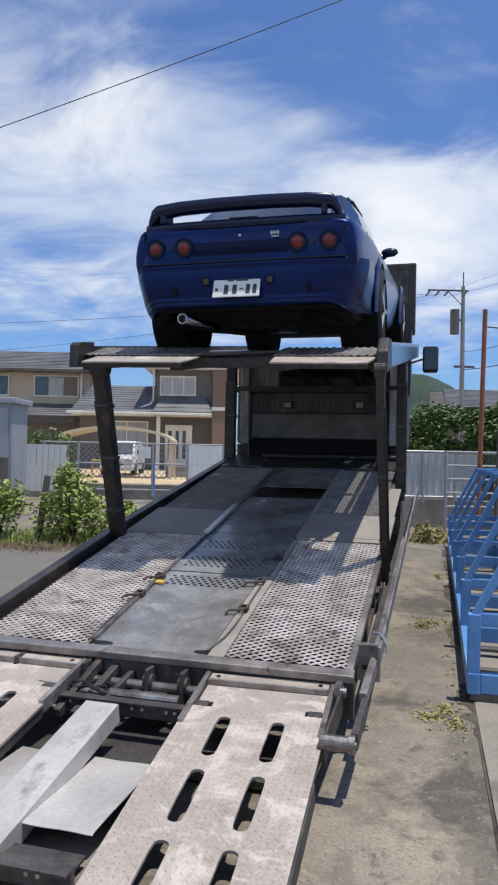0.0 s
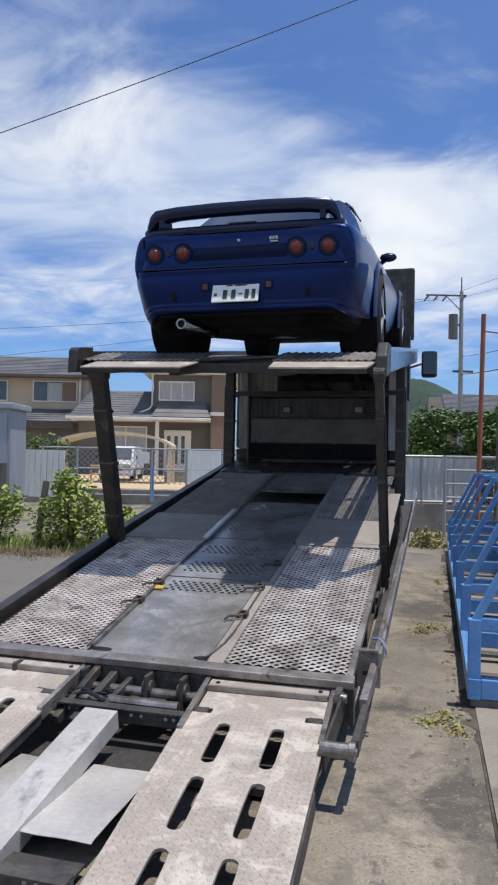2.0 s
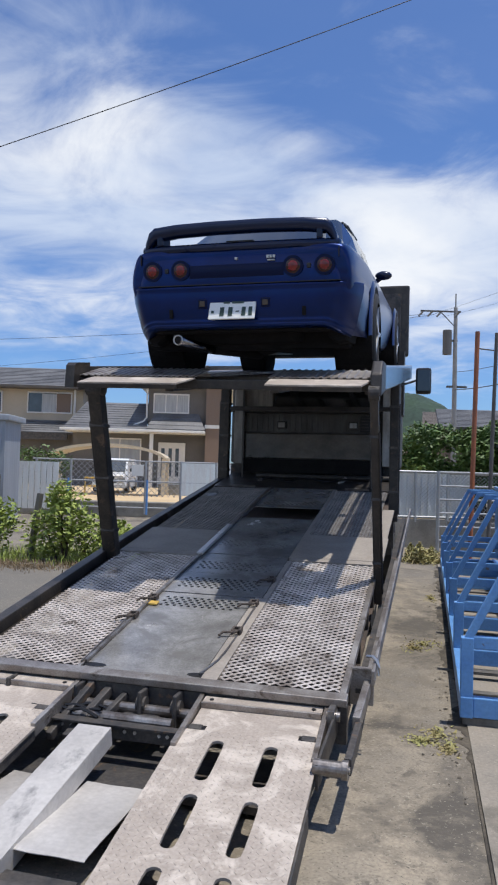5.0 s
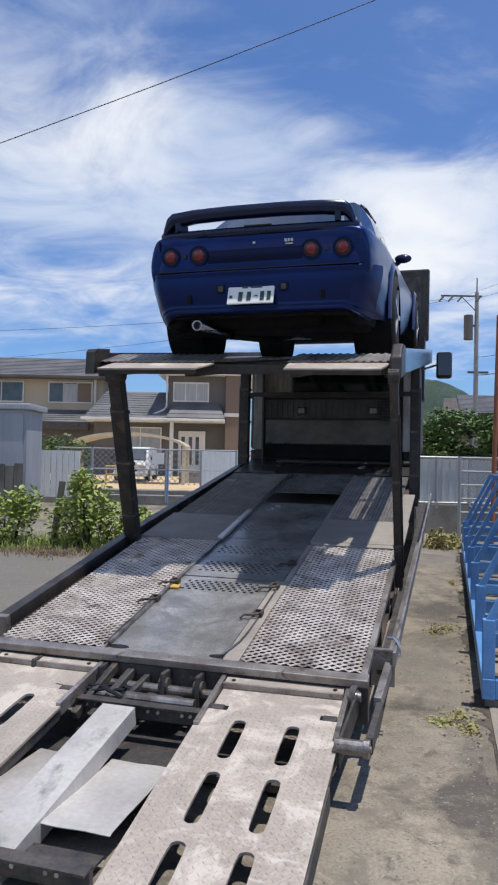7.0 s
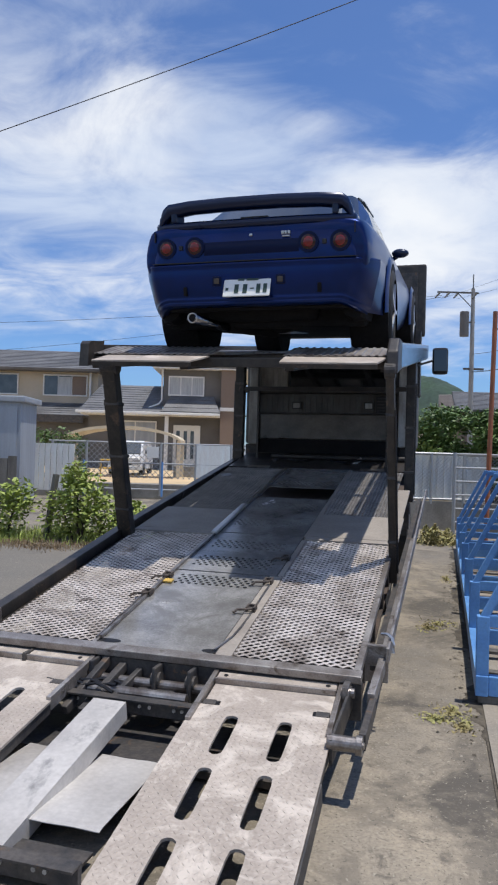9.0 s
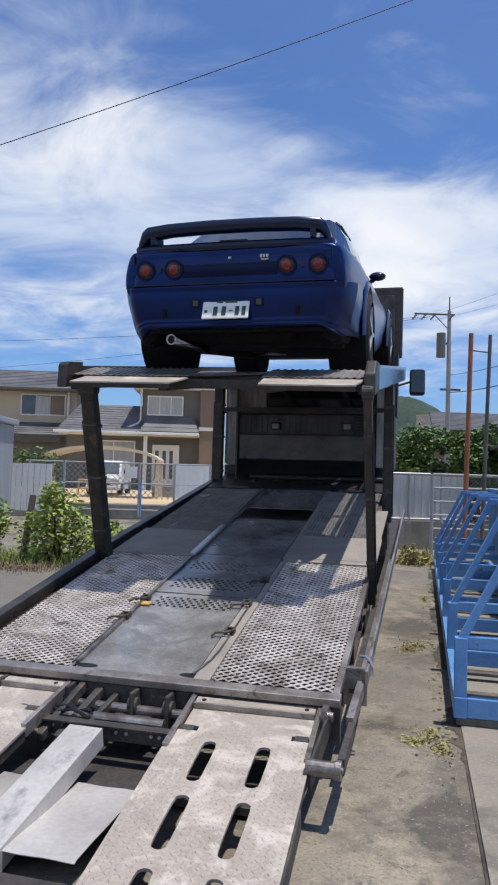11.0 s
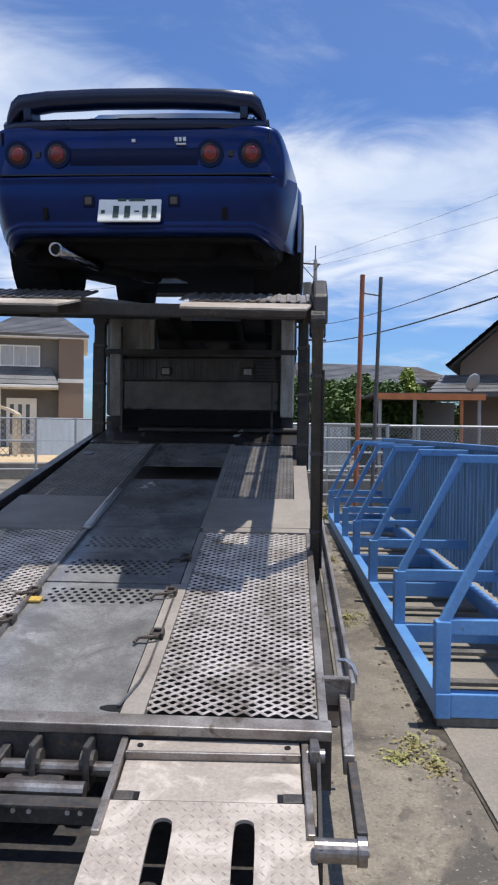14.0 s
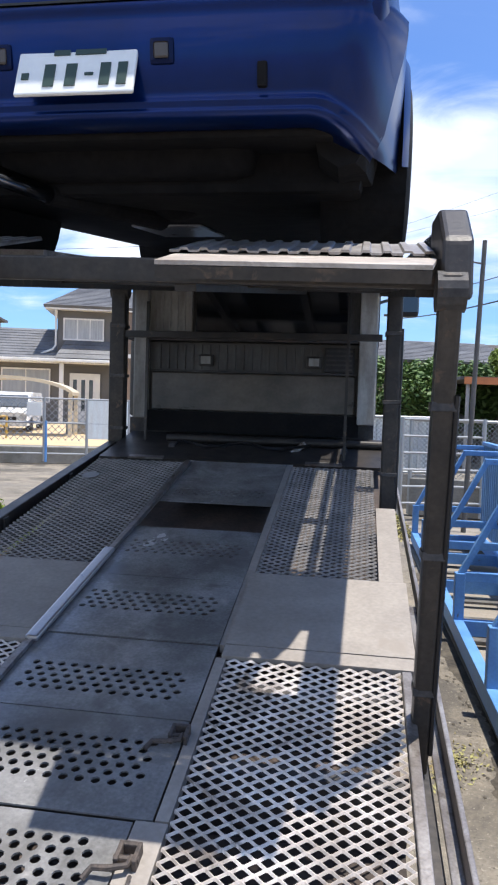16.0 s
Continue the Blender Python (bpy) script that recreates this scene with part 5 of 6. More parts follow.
weed_mat([(1.55, 0.72, 0.13, 0.16, 0.02), (1.46, 0.60, 0.08, 0.08, 0.012), (1.60, 0.52, 0.06, 0.1, 0.012), (1.50, 2.86, 0.15, 0.22, 0.02), (1.42, 2.7, 0.1, 0.12, 0.012), (1.62, 5.2, 0.08, 0.3, 0.02)], 240, 0.012, "low yellow-green weeds in the concrete yard", 3)
weed_mat([(1.52, 8.7, 0.22, 0.30, 0.34), (1.72, 9.0, 0.20, 0.25, 0.26), (1.38, 8.9, 0.16, 0.22, 0.30), (1.85, 8.7, 0.2, 0.2, 0.10)], 170, 0.026, "yellow-green weeds along the fence foot", 4)
# dark dirt gathered along the joint, with a ragged edge
rng = random.Random(8)
bm = bmesh.new()
prev = None
for k in range(331):
    y = 0.35 + 0.025 * k
    x1 = 1.714 + 0.0105 * y
    w = max(0.004, 0.045 + 0.09 * noise.noise((y * 1.7, 2.0, 0.3)) + 0.06 * noise.noise((y * 7.0, 5.0, 1.3)) + 0.03 * noise.noise((y * 21.0, 1.0, 4.3)))
    row = [bm.verts.new(p) for p in ((x1 - w, y, 0.0015), (x1 - w * 0.6, y, 0.0055), (x1 - 0.001, y, 0.0065))]
    if prev:
        for i in range(2):
            bm.faces.new((prev[i], prev[i + 1], row[i + 1], row[i]))
    prev = row
for k in range(260):
    y = -0.1 + 6.5 * rng.random()
    x = 1.66 + 0.008 * y - abs(rng.gauss(0, 0.07))
    r = 0.003 + 0.012 * rng.random() ** 3
    vs = [bm.verts.new((x + r * (0.5 + 0.7 * rng.random()) * math.cos(a), y + r * 1.6 * (0.5 + 0.7 * rng.random()) * math.sin(a), 0.0022 + 0.000004 * k)) for a in [2 * math.pi * i / 8 for i in range(8)]]
    top = bm.verts.new((x, y, 0.003 + r * 0.12))
    for i in range(8):
        bm.faces.new((vs[i], vs[(i + 1) % 8], top))
solid("dirt_crumbs", bm, "dirt", Matrix(), "dark dirt gathered along the concrete joint", "dirt", kind="stuff")
solid("concrete_joint", bx(1.698, 1.709, -6.0, 0.9, 0.0015, 0.006, m=pose(0, 0, 0, 0, 0, -0.6)), "dirt", Matrix(), "dark straight joint between the concrete slabs", "joint", kind="structure")

blades("dry_grass", LEFT, [(-7.5 + 0.27 * k, 10.2 + 0.3 * math.sin(k * 1.7), 0.22) for k in range(28)], 420, 0.045, "drygrass", "dry straw-coloured grass along the yard edge", 5)
blades("green_grass", LEFT, [(-7.5 + 0.30 * k, 11.2 + 0.5 * math.sin(k * 1.3), 0.30) for k in range(30)], 330, 0.13, "leaf", "rank green grass along the yard edge", 6)
bush(LEFT @ pose(-2.45, 10.78, 0.00), [(0, 0, 0.62, 0.42, 0.4, 0.45), (-0.3, 0.1, 0.40, 0.4, 0.4, 0.38), (0.38, 0.0, 0.38, 0.45, 0.4, 0.34), (-0.1, 0, 0.95, 0.22, 0.25, 0.26, 0.5)], 760, 0.046, "leaf", "leafy green bush at the yard edge", seed=11)
bush(LEFT @ pose(-3.75, 10.88, 0.00), [(0, 0, 0.42, 0.5, 0.4, 0.40), (-0.7, 0.1, 0.55, 0.5, 0.4, 0.42), (0.25, 0.1, 0.62, 0.3, 0.3, 0.3, 0.6)], 760, 0.046, "leaf", "leafy green bush at the yard edge", seed=12)
bush(LEFT @ pose(-1.75, 11.07, 0.00), [(0, 0, 0.32, 0.30, 0.3, 0.30), (0.3, 0, 0.2, 0.3, 0.3, 0.2)], 760, 0.046, "leaf", "low green bush at the yard edge", seed=13)
bush(LEFT @ pose(-6.3, 23.6, 0.42), [(0, 0, 1.2, 0.6, 0.4, 0.45), (0.6, 0, 1.0, 0.5, 0.4, 0.5), (-0.7, 0, 1.15, 0.6, 0.4, 0.5)], 500, 0.06, "leafdark", "dark green clipped shrub behind the fence", seed=14)
bm = bmesh.new()
bar(bm, (-3.02, 10.9, 0), (-2.92, 11.0, 0.98), 0.09, 0.07, 0.01)
solid("old_post", bm, "oldwood", LEFT, "weathered dark wooden stump post", "post")

# street, kerb, sandy lot behind the fence
solid("kerb", bx(-9, 4, 20.9, 21.4, 0, 0.42, 0.02), "block", LEFT, "low concrete kerb along the fence", "kerb", kind="structure")
solid("yard_floor", bx(-20, 6, 21.5, 60, -0.1, 0.42), "sand", LEFT, "pale sandy lot behind the fence", "ground", kind="structure")


def chain_link(x0, x1, z0, z1, step, w):
    bm = bmesh.new()
    h = z1 - z0
    k = x0 - h
    while k < x1:
        for s in (1, -1):
            a, b = (k, z0), (k + h, z1)
            if s < 0:
                a, b = (k + h, z0), (k, z1)
            ax, az, bx_, bz = a[0], a[1], b[0], b[1]
            lo, hi = max(min(ax, bx_), x0), min(max(ax, bx_), x1)
            if hi - lo > 0.02:
                f = lambda x: az + (bz - az) * (x - ax) / (bx_ - ax)
                p, q = Vector((lo, 0.003 * s, f(lo))), Vector((hi, 0.003 * s, f(hi)))
                n = Vector((-(q - p).z, 0, (q - p).x)).normalized() * w / 2
                bm.faces.new([bm.verts.new(v) for v in (p - n, q - n, q + n, p + n)])
        k += step
    return bm


fence = thing("chain_link_fence", LEFT @ pose(0, 20.58, 0.10), "grey chain-link fence with steel posts", "fence")
for x in (-5.6, -4.62, -3.6, -2.5, -1.5, -0.5):
    bm = bmesh.new()
    tube(bm, (x, 0, 0), (x, 0, 1.52), 0.035, seg=10)
    part("fence_post", bm, "fence", fence)
for z in (1.50, 0.92, 0.18):
    bm = bmesh.new()
    tube(bm, (-5.7, 0, z), (0.4, 0, z), 0.022, seg=8)
    part("fence_rail", bm, "fence", fence)
part("wire_mesh", chain_link(-5.5, -1.5, 0.5, 1.5, 0.16, 0.014), "fence", fence)["kind"] = "stuff"
part("white_panel", bx(-1.5, 0.4, -0.02, 0.02, 0.55, 1.48, 0.004), "whitefence", fence, "white panel on the fence")
part("notice_board", bx(-2.90, -2.56, -0.04, -0.02, 1.08, 1.40, 0.004), "whitetrim", fence, "small white notice board")
for x in (-4.63, -2.42):
    bm = bmesh.new()
    tube(bm, (x, -0.25, 0), (x, -0.25, 0.98), 0.03, seg=10)
    solid("blue_stake", bm, "bluepaint", LEFT @ pose(0, 20.58, 0.10), "light blue steel stake beside the fence", "post", group="blue stakes")
gatew = thing("white_sheet_gate", LEFT @ pose(0, 19.60, 0.09), "rust-streaked white corrugated gate", "gate")
for k in range(8):
    part("sheet", bx(-6.0 + 0.16 * k, -5.86 + 0.16 * k, -0.02, 0.02 + 0.02 * (k % 2), 0.15, 1.42), "whitefence", gatew)
shed = thing("storage_shed", LEFT @ pose(0, 16.66, 0.06), "pale grey sheet-metal storage shed", "shed")
part("wall", bx(-9.5, -5.28, 0.0, 1.2, 0.0, 2.35), "shed", shed)
part("roof", bx(-9.6, -5.18, -0.1, 1.3, 2.353, 2.50, 0.03), "shed", shed)
part("door", bx(-6.1, -5.36, -0.03, -0.003, 0.1, 2.25), "shed", shed)
for k in range(12):
    bm = bx(-7.5 + 0.2 * k, -7.31 + 0.2 * k, 15.9, 15.94, 0, 1.15 + 0.03 * math.sin(k * 2.4), 0.004)
    solid("wooden_board", bm, "oldwood", LEFT, "weathered grey fence board", "fence", group="boards of the old fence")

# carport and van
carport = thing("carport", LEFT @ pose(0, 25.48, 0.43), "cream carport with a curved roof", "carport")
bm = bmesh.new()
loft(bm, [[Vector((-4.5 + 2.15 * math.sin(a), y, 0.55 + 1.28 * math.cos(a))) for a in [radians(-76 + 152 * k / 18) for k in range(19)]] for y in (0, 1.9)], cap=False)
for v in bm.verts:
    v.co.z = 1.22 + (v.co.z - 0.55) * 0.47
part("roof", thicken(bm, 0.10), "cream", carport, "curved cream roof", smooth=False)
for x in (-6.5, -2.5):
    for y in (0.2, 1.7):
        part("column", bx(x - 0.06, x + 0.06, y - 0.06, y + 0.06, 0, 1.32), "cream", carport)
van = thing("van", LEFT @ pose(-4.75, 27.64, 0.45) @ Matrix.Diagonal((0.92, 1, 0.88, 1)), "small white van parked under the carport", "van")
bm = bmesh.new()
loft(bm, [[Vector((x, y, z)) for x, z in ((-w, 0.22), (w, 0.22), (w, zt * 0.55), (w - 0.02, zt * 0.62), (w * 0.86, zt), (-w * 0.86, zt), (-w + 0.02, zt * 0.62), (-w, zt * 0.55))] for y, w, zt in ((0, 0.66, 0.72), (0.08, 0.70, 0.80), (0.45, 0.72, 0.90), (0.95, 0.72, 1.42), (1.3, 0.72, 1.50), (3.2, 0.72, 1.5), (3.3, 0.68, 1.4))], close=True)
part("body", bm, "vanwhite", van)
bm = bmesh.new()
loft(bm, [[Vector((-0.60, 0.42, 0.94)), Vector((0.60, 0.42, 0.94))], [Vector((-0.54, 0.88, 1.38)), Vector((0.54, 0.88, 1.38))]], cap=False)
part("windscreen", thicken(bm, 0.02), "glass", van)
part("grille", bx(-0.30, 0.30, -0.02, 0.01, 0.42, 0.56, 0.01), "trim", van)
part("bumper", bx(-0.70, 0.70, -0.05, 0.0, 0.20, 0.36, 0.02), "vanwhite", van)
for s in (-1, 1):
    part("headlight", bx(s * 0.54 - 0.12, s * 0.54 + 0.12, -0.015, 0.02, 0.48, 0.66, 0.02), "silver", van)
    part("mirror", bx(s * 0.84 - 0.08, s * 0.84 + 0.08, 0.6, 0.7, 0.92, 1.08, 0.03), "trim", van)
    for y in (0.6, 2.7):
        bm = bmesh.new()
        tube(bm, (s * 0.55, y, 0.27), (s * 0.73, y, 0.27), 0.27, seg=20)
        part("wheel", bm, "rubber", van)


barrier = thing("barrier", LEFT @ pose(-4.95, 24.2, 0.42), "orange tubular barrier on the sandy lot", "barrier")
for x in (0.0, 0.85):
    bm = bmesh.new()
    tube(bm, (x, 0, 0), (x, 0, 0.62), 0.03, seg=10)
    part("leg", bm, "yellow", barrier)
for z in (0.35, 0.62):
    bm = bmesh.new()
    tube(bm, (-0.03, 0, z), (0.88, 0, z), 0.03, seg=10)
    part("rail", bm, "yellow", barrier)
planter = thing("block_planter", LEFT @ pose(-2.75, 27.5, 0.42), "low grey concrete block planter near the door", "planter")
for k in range(4):
    for j in range(2):
        part("block", bx(-0.1 + 0.41 * k, 0.29 + 0.41 * k, 0, 0.2, 0.205 * j, 0.195 + 0.205 * j, 0.01), "block", planter)


def window(parent, x0, x1, z0, z1, y, panes=2, pane="curtain"):
    w = part("window", bx(x0, x1, y - 0.02, y, z0, z1), pane, parent)
    for a, b, c, d in ((x0 - 0.06, x1 + 0.06, z1, z1 + 0.07), (x0 - 0.06, x1 + 0.06, z0 - 0.07, z0), (x0 - 0.06, x0, z0, z1), (x1, x1 + 0.06, z0, z1)):
        part("frame", bx(a, b, y - 0.07, y - 0.001, c, d), "whitetrim", w)
    for k in range(1, panes):
        x = x0 + (x1 - x0) * k / panes
        part("mullion", bx(x - 0.025, x + 0.025, y - 0.05, y - 0.021, z0, z1), "whitetrim", w)
    return w


def roof_slab(a, b, c, d, t=0.12):
    """A sloping roof plane with tile courses as small steps: a, b eave ends, c, d ridge ends (over b, a)."""
    bm = bmesh.new()
    a, b, c, d = (Vector(p) for p in (a, b, c, d))
    n = max(4, int((d - a).length / 0.28))
    nrm = (b - a).cross(d - a).normalized()
    if nrm.z < 0:
        nrm = -nrm
    rows = []
    for k in range(n):
        for f, up in ((k / n, 0.022), ((k + 1) / n, 0.0)):
            rows.append([a.lerp(d, f) + nrm * up, b.lerp(c, f) + nrm * up])
    rows.append([d - nrm * t, c - nrm * t])
    rows.append([a - nrm * t, b - nrm * t])
    rows.append(rows[0])
    return loft(bm, rows, cap=False)


# two-storey house with a porch
h = thing("house", LEFT @ pose(0, 37.24, 0.42), "two-storey taupe house with grey tiled roofs and white trim", "house")
part("wall", bx(-4.5, -0.95, 0.0, 7, 2.7, 5.2), "taupe", h, "taupe siding")
part("wall", bx(-8.4, -1.4, 0.35, 7, 0, 2.85), "taupe", h)
part("wing_wall", bx(-1.5, -0.35, -0.45, 6, 0, 5.38), "brownwall", h, "brown siding of the projecting bay")
part("band", bx(-1.55, -0.33, -0.50, -0.452, 3.10, 3.28), "whitetrim", h)
part("eave", bx(-5.0, -0.15, -0.6, 7.4, 5.20, 5.36), "whitetrim", h)
part("roof", roof_slab((-5.05, -0.65, 5.37), (-0.1, -0.65, 5.37), (-1.6, 3.4, 6.9), (-3.6, 3.4, 6.9)), "rooftile", h, "grey tiled hipped roof")
part("roof", roof_slab((-5.05, 7.4, 5.37), (-5.05, -0.65, 5.37), (-3.6, 3.4, 6.9), (-3.6, 3.5, 6.9)), "rooftile", h)
part("roof", roof_slab((-8.7, -0.7, 2.95), (-4.52, -0.7, 2.95), (-4.52, 2.0, 4.5), (-8.1, 2.0, 4.5)), "rooftile", h, "lower grey tiled roof")
part("roof", roof_slab((-4.5, -0.9, 2.98), (-1.50, -0.9, 2.98), (-1.9, -0.02, 3.85), (-4.1, -0.02, 3.85)), "rooftile", h, "porch roof")
part("gutter", bx(-8.8, -1.5, -0.98, -0.72, 2.80, 2.94, 0.03), "whitetrim", h)
part("porch_ceiling", bx(-8.6, -1.5, -0.7, 0.4, 2.76, 2.795), "whitetrim", h)
bm = bmesh.new()
cable(bm, [(-4.56, -0.1, 5.2), (-4.56, -0.1, 3.6), (-4.7, -0.15, 3.4), (-5.6, -0.3, 3.0)], 0.05)
part("downpipe", bm, "whitetrim", h)
window(h, -4.18, -2.45, 3.92, 4.80, 0.0, 3)
window(h, -7.0, -4.9, 1.0, 2.45, 0.35, 2, "shed")
part("porch_column", bx(-4.3, -4.12, -0.72, -0.55, 0, 2.76), "whitetrim", h, "white porch column")
door = part("door", bx(-3.95, -2.55, 0.25, 0.345, 0, 2.35, 0.01), "whitetrim", h, "white double front door")
for x in (-3.70, -3.32, -2.96):
    part("glass_strip", bx(x - 0.09, x + 0.09, 0.23, 0.247, 0.6, 2.05), "glass", door)

# older house with beige render
h = thing("house", LEFT @ pose(0, 40.18, 0.42), "older beige rendered house with a low grey tiled roof", "house")
part("wall", bx(-20, -8.5, 0, 4, 0, 5.2), "beige", h, "beige rendered wall")
part("eave", bx(-20.5, -8.15, -0.7, 4.2, 5.2, 5.32), "taupe", h)
part("roof", roof_slab((-20.6, -0.8, 5.33), (-8.05, -0.8, 5.33), (-9.6, 2.4, 6.7), (-20.6, 2.4, 6.7)), "rooftile", h, "low grey tiled roof")
part("roof", roof_slab((-20, -1.6, 2.75), (-8.6, -1.6, 2.75), (-8.6, -0.02, 3.5), (-20, -0.02, 3.5)), "rooftile", h, "grey tiled lean-to roof")
part("ground_wall", bx(-20, -8.7, -1.1, -0.02, 0, 2.75), "taupe", h)
window(h, -11.5, -9.15, 3.95, 5.0, 0.0, 3, "glass")
part("shutter", bx(-10.75, -9.95, -0.06, -0.045, 3.95, 4.95), "curtain", h)
part("shutter", bx(-9.93, -9.17, -0.07, -0.045, 3.97, 4.98), "brownwall", h, "brown sliding shutter")
part("balcony_band", bx(-20, -8.9, -1.75, -1.62, 2.35, 2.74), "chassis", h, "dark fascia under the lean-to roof")
window(h, -15.4, -13.0, 3.95, 5.0, 0.0, 2, "glass")
bm = bmesh.new()
tube(bm, (-8.9, -0.2, 5.2), (-8.9, -0.2, 0.3), 0.06, seg=8)
part("downpipe", bm, "whitetrim", h)

# ---- surroundings on the side of the rack ----
gate = thing("pipe_gate", LEFT @ pose(0, 12.94, 0.04), "galvanised pipe gate with horizontal rails", "gate")
for x in (3.70, 4.95):
    bm = bmesh.new()
    tube(bm, (x, 0, 0), (x, 0, 1.47), 0.032, seg=10)
    part("gate_post", bm, "fence", gate)
for k in range(6):
    bm = bmesh.new()
    z = 0.22 + 0.245 * k
    tube(bm, (3.70, 0, z), (4.95, 0, z), 0.018, seg=8)
    part("gate_rail", bm, "fence", gate)
wf = thing("white_fence", LEFT @ pose(0, 14.21, 0.0), "white corrugated sheet fence behind the truck", "fence")
for k in range(30):
    part("sheet", bx(2.6 + 0.07 * k, 2.668 + 0.07 * k, 0.02 * (k % 2), 0.03 + 0.02 * (k % 2), 0.62, 1.46), "whitefence", wf)
for z in (0.60, 1.49):
    bm = bmesh.new()
    tube(bm, (2.5, -0.03, z), (4.75, -0.03, z), 0.025, seg=10)
    part("fence_rail", bm, "fence", wf)
for x in (2.55, 3.6, 4.7):
    bm = bmesh.new()
    tube(bm, (x, -0.03, 0.5), (x, -0.03, 1.5), 0.028, seg=10)
    part("fence_post", bm, "fence", wf)
part("wire_mesh", place(chain_link(2.55, 4.7, 0.62, 1.47, 0.075, 0.006), pose(0, -0.04, 0)), "fence", wf)["kind"] = "stuff"
part("base_wall", bx(2.5, 4.8, -0.05, 0.15, 0, 0.55), "block", wf, "low concrete base")
fr = thing("mesh_fence", RIGHT @ pose(0, 12.74, 0.03, 0, 0, -4), "grey steel mesh fence with pipe rail", "fence")
bm = bmesh.new()
tube(bm, (1.0, 0, 1.44), (14, 0, 1.44), 0.024, seg=10)
part("top_rail", bm, "fence", fr)
for k in range(9):
    bm = bmesh.new()
    tube(bm, (1.0 + 1.6 * k, 0, 0), (1.0 + 1.6 * k, 0, 1.44), 0.03, seg=8)
    part("fence_post", bm, "fence", fr)
part("wire_mesh", chain_link(1.0, 14, 0.55, 1.43, 0.07, 0.006), "fence", fr)["kind"] = "stuff"
part("base_wall", bx(1.0, 14, -0.1, 0.1, 0, 0.55), "block", fr, "low concrete base")
bm = bmesh.new()
tube(bm, (1.30, 11, 0), (1.37, 11, 3.82), 0.038, seg=12)
solid("rusty_pole", bm, "rust", RIGHT, "rusty orange steel pole", "pole", smooth=False)
pl = thing("grey_pole", RIGHT, "thin dark grey steel pole", "pole")
bm = bmesh.new()
tube(bm, (1.60, 11.3, 0), (1.70, 11.3, 3.85), 0.034, 0.03, seg=10)
part("shaft", bm, "greypole", pl)
bm = bmesh.new()
tube(bm, (1.36, 11.05, 3.55), (1.69, 11.3, 3.55), 0.012, seg=6)
part("cross_tie", bm, "greypole", pl)

up = thing("utility_pole", LEFT @ pose(10.79, 35.28, 0.21), "concrete utility pole with crossarm and transformer", "utility pole")
bm = bmesh.new()
tube(bm, (0, 0, 0), (0, 0, 9.6), 0.14, 0.09, seg=16)
part("shaft", bm, "concpole", up)
bm = bmesh.new()
tube(bm, (0, 0, 9.6), (0, 0, 10.3), 0.03, seg=8)
part("top_rod", bm, "greypole", up)
bm = bmesh.new()
box(bm, -1.75, 0.25, -0.04, 0.04, 9.36, 9.43)
bar(bm, (-0.75, 0, 9.36), (-0.08, 0, 8.7), 0.035)
part("crossarm", bm, "greypole", up)
for x in (-1.65, -1.20, -0.75, 0.15):
    bm = bmesh.new()
    tube(bm, (x, 0, 9.35), (x - 0.22, -0.1, 9.10), 0.055, 0.04, seg=8)
    part("insulator", bm, "greypole", up)
bm = bmesh.new()
tube(bm, (-0.40, 0, 7.25), (-0.40, 0, 8.45), 0.22, seg=18)
part("transformer", bm, "taupe", up, "weathered brown-grey cylindrical transformer")
part("transformer_bracket", bx(-0.42, 0.10, -0.05, 0.05, 7.9, 7.98), "greypole", up)
bm = bmesh.new()
box(bm, -0.4, 0.6, -0.05, 0.05, 5.6, 5.7)
part("lower_arm", bm, "greypole", up)


def wire(name, m, a, b, drop, r, label):
    return solid(name, cable(bmesh.new(), sag(a, b, drop), r), "wire", m, label, "cable")


wire("overhead_cable", LEFT, (-14.0, 12.0, 3.12), (9.0, 12.2, 12.45), 0.35, 0.0075, "thin black overhead cable against the sky")
wire("overhead_cable", LEFT, (9.44, 36, 9.6), (-40, 44, 8.4), 0.8, 0.010, "distant power cable between the utility poles")
wire("overhead_cable", LEFT, (9.9, 36, 9.6), (-40, 60, 8.0), 0.8, 0.010, "distant power cable between the utility poles")
wire("overhead_cable", LEFT, (9.44, 36, 9.45), (22, 10, 12.5), 0.5, 0.005, "thin power cable between the utility poles")
wire("overhead_cable", LEFT, (10.2, 36, 9.45), (24, 12, 12.0), 0.6, 0.005, "thin power cable between the utility poles")
wire("overhead_cable", RIGHT, (2.05, 35.5, 5.72), (5.9, 4, 4.0), 0.45, 0.020, "thick black cable sagging between utility poles")
wire("overhead_cable", RIGHT, (2.05, 35.5, 6.6), (5.9, 4, 4.45), 0.5, 0.012, "black cable sagging between utility poles")

# brown house, canopy, long low building
h = thing("house", RIGHT @ pose(7.98, 25.5, 0, 0, 0, -20), "brown house with dark tiled gable roof", "house")
part("wall", bx(-1.3, 9, 0, 9, 0, 3.9), "brownwall", h, "brown siding")
bm = bmesh.new()
loft(bm, [[Vector((-1.3, y, 3.9)), Vector((2.4, y, 3.9)), Vector((0.25, y, 5.3))] for y in (0.0, 0.2)], close=True)
part("gable", bm, "brownwall", h)
part("roof", roof_slab((-1.75, 9, 3.75), (-1.75, -0.7, 3.75), (0.25, -0.7, 5.5), (0.25, 9, 5.5)), "rooftile", h, "dark tiled roof")
part("roof", roof_slab((2.9, -0.7, 3.6), (2.9, 9, 3.6), (0.25, 9, 5.5), (0.25, -0.7, 5.5)), "rooftile", h)
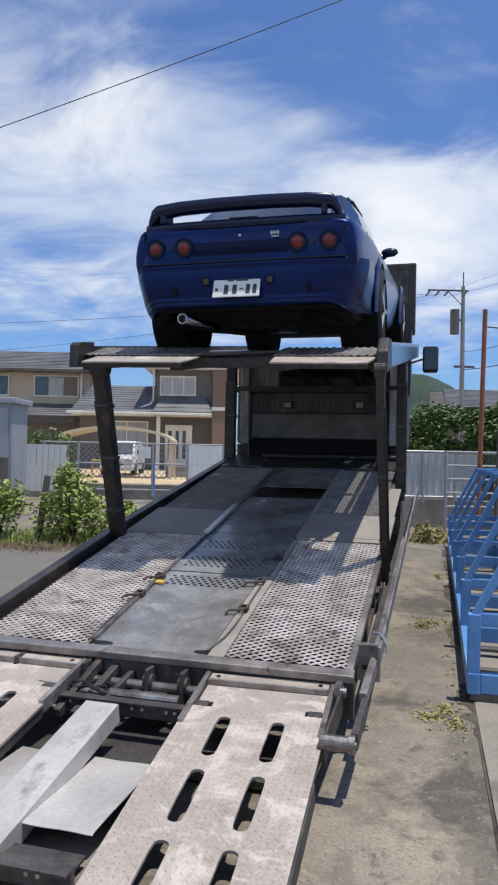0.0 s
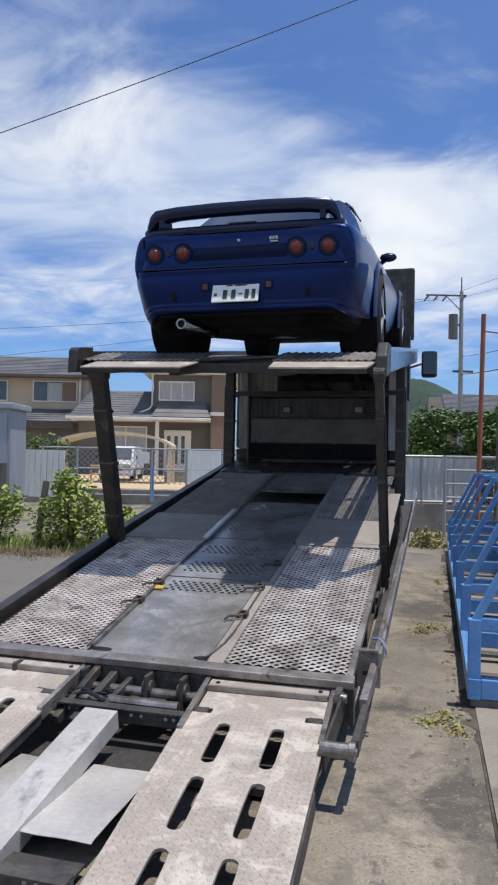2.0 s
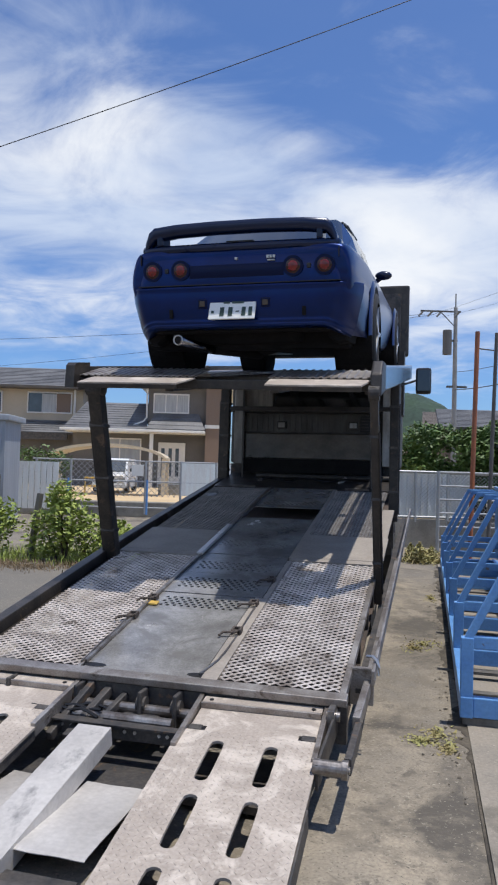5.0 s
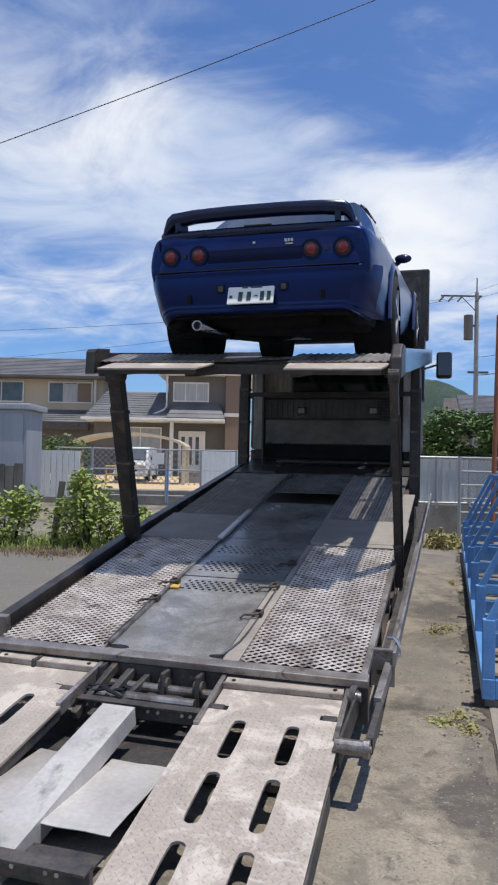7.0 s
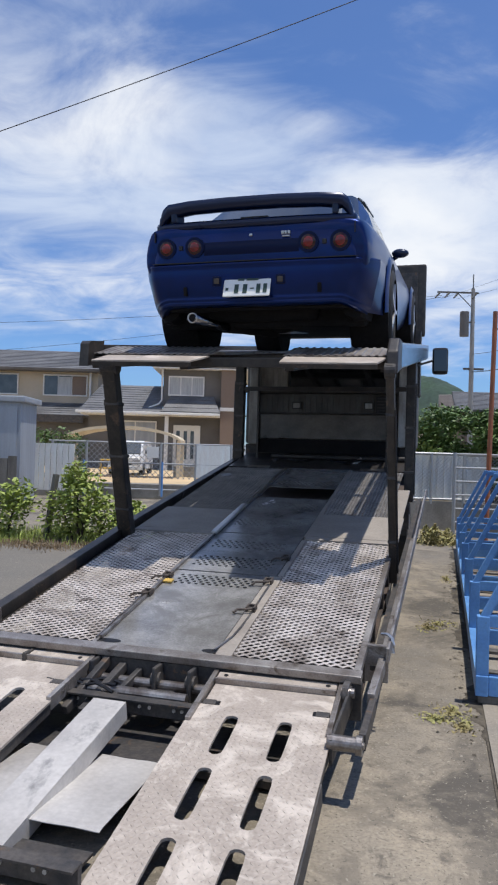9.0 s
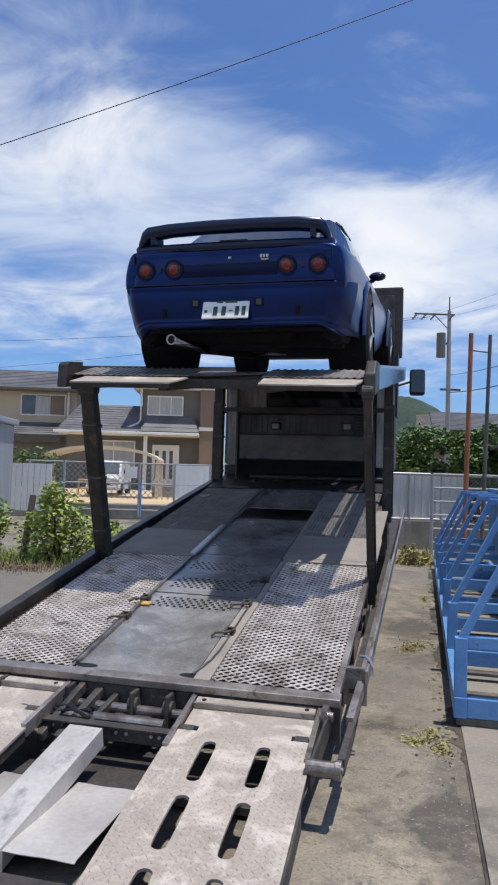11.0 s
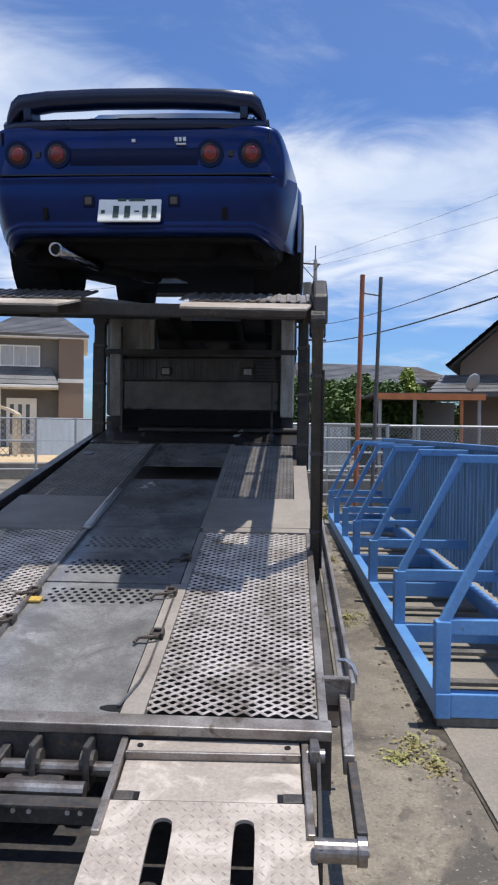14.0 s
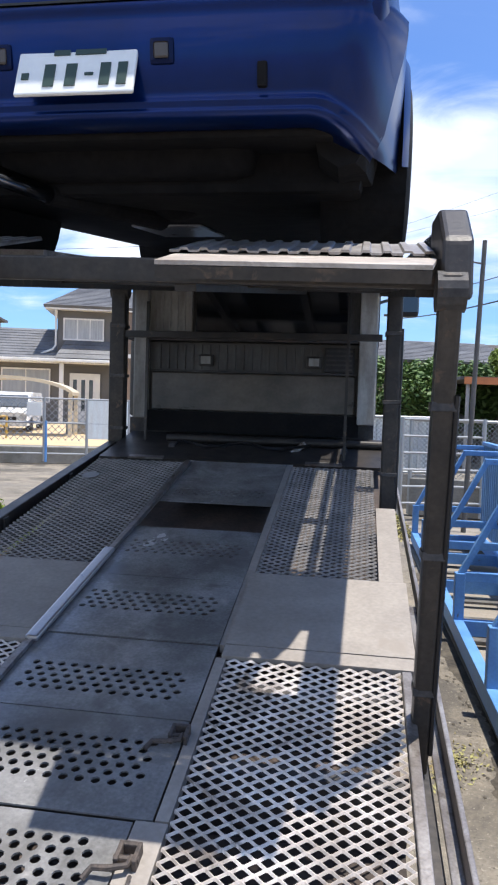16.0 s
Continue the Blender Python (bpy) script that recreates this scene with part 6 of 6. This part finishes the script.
part("lower_roof", roof_slab((-2.3, -1.4, 2.75), (9, -1.4, 2.75), (9, 0, 3.45), (-1.9, 0, 3.45)), "rooftile", h)
part("fascia", bx(-2.3, 9, -1.48, -1.42, 2.58, 2.72), "greypole", h)
window(h, 1.2, 2.6, 0.9, 2.2, 0.0, 2, "glass")
cp = thing("canopy", RIGHT @ pose(0, 20.58, 0.08), "open canopy with rusty orange edge beam", "canopy")
part("edge_beam", bx(3.0, 6.1, -0.06, 0.06, 2.22, 2.40), "orange", cp)
part("roof_sheet", bx(2.9, 6.2, 0.06, 4, 2.34, 2.42), "greypole", cp)
for x, mt in ((3.1, "concpole"), (4.1, "concpole"), (5.45, "orange"), (5.95, "concpole")):
    bm = bmesh.new()
    tube(bm, (x, 0.05, 0), (x, 0.05, 2.25), 0.05, seg=8)
    part("column", bm, mt, cp)
part("back_wall", bx(2.9, 6.2, 3.9, 4.0, 0, 2.3), "taupe", cp)
dish = thing("satellite_dish", RIGHT @ pose(5.75, 20.62, 2.46), "pale round satellite dish on the canopy edge", "dish")
bm = bmesh.new()
bmesh.ops.create_uvsphere(bm, u_segments=20, v_segments=10, radius=1, matrix=Matrix.Translation((0, 0, 0.36)) @ Matrix.Rotation(0.5, 4, "Z") @ Matrix.Rotation(0.4, 4, "X") @ Matrix.Diagonal((0.25, 0.05, 0.27, 1)))
part("reflector", bm, "fence", dish, smooth=True)
bm = bmesh.new()
tube(bm, (0, 0.05, 0), (0, 0.05, 0.3), 0.025, seg=8)
part("mount", bm, "greypole", dish)
h = thing("building", RIGHT @ pose(0, 44.10, 0.0), "long low building with a grey-brown roof behind the trees", "building")
part("wall", bx(1.0, 10.2, 0, 8, 0, 4.6), "taupe", h)
part("roof", roof_slab((0.5, -0.8, 4.5), (11.0, -0.8, 4.5), (9.6, 4, 5.7), (0.5, 4, 5.7)), "brownroof", h, "grey-brown tiled roof")
h = thing("house", LEFT @ pose(0, 39.20, 0.0), "dark wooden house with tiled roof behind trees", "house")
part("wall", bx(11.6, 18, 0, 6, 0, 4.2), "brownwall", h)
part("roof", roof_slab((11.0, -0.7, 4.1), (18.5, -0.7, 4.1), (18.5, 3, 5.4), (11.8, 3, 5.4)), "rooftile", h)
h = thing("house", LEFT @ pose(0, 50.96, 0.0), "small distant house with brown tiled roof", "house")
part("wall", bx(9.5, 13.5, 0, 5, 0, 2.3), "beige", h)
part("roof", roof_slab((9.0, -0.7, 2.2), (14, -0.7, 2.2), (13, 3, 3.4), (10, 3, 3.4)), "brownwall", h)

TREES = [(11.2, 33, 1.7, 0.8, 21), (13.4, 34, 2.1, 1.1, 22), (16.0, 33, 2.9, 1.6, 23), (18.6, 32, 3.2, 2.0, 24), (9.0, 44, 3.0, 1.4, 25), (21, 31, 3.0, 1.9, 26)]
for x, d, hh, r, sd in TREES:
    rg = random.Random(sd)
    cl = [(rg.gauss(0, r * 0.4), rg.gauss(0, r * 0.4), hh * (0.35 + 0.5 * rg.random()), r * (0.4 + 0.3 * rg.random()), r * 0.5, r * (0.35 + 0.25 * rg.random())) for _ in range(7)]
    bush(LEFT @ pose(x, d, 0), cl, 1100, 0.10, "leaf" if sd in (21, 25) else "leafdark", "green garden tree with dense foliage", "tree", seed=sd)
bush(RIGHT @ pose(4.75, 25.4, 0), [(0, 0, 2.0, 0.75, 0.6, 0.6), (0.1, 0, 2.65, 0.5, 0.45, 0.5), (0.0, 0, 3.2, 0.26, 0.26, 0.42)], 900, 0.085, "leaf", "yellow-green pointed garden tree", "tree", seed=36)
for x, d, hh, r, sd in ((2.4, 24, 3.5, 1.3, 31), (3.9, 24.5, 3.7, 1.0, 32), (1.2, 25, 3.5, 1.4, 33), (4.8, 26, 3.0, 1.1, 34), (3.2, 27, 3.8, 1.0, 35)):
    rg = random.Random(sd)
    cl = [(rg.gauss(0, r * 0.4), rg.gauss(0, r * 0.4), hh * (0.3 + 0.55 * rg.random()), r * (0.4 + 0.3 * rg.random()), r * 0.5, r * (0.35 + 0.25 * rg.random())) for _ in range(7)]
    bush(RIGHT @ pose(x, d, 0), cl, 1100, 0.085, "leafdark", "green garden tree with dense foliage", "tree", seed=sd)

# wooded hill
bm = bmesh.new()
rows = []
for j in range(14):
    row = []
    for i in range(90):
        x = -40 + 260 * i / 89
        prof = 37 * math.exp(-((x - 84) / 34) ** 2) + 17 * math.exp(-((x - 135) / 50) ** 2) + 6 * math.exp(-((x - 20) / 40) ** 2)
        f = math.sin(math.pi * 0.5 * j / 13)
        bump = 1.6 * noise.noise((x * 0.12, j * 0.7, 3.1)) + 0.8 * noise.noise((x * 0.5, j * 1.9, 1.1))
        row.append(Vector((x, 300 + 70 * j / 13, max(-1.0, prof * f + (bump if j else 0)))))
    rows.append(row)
loft(bm, rows, cap=False)
solid("hill", bm, "hill", LEFT, "distant wooded green hill", "hill", kind="structure")
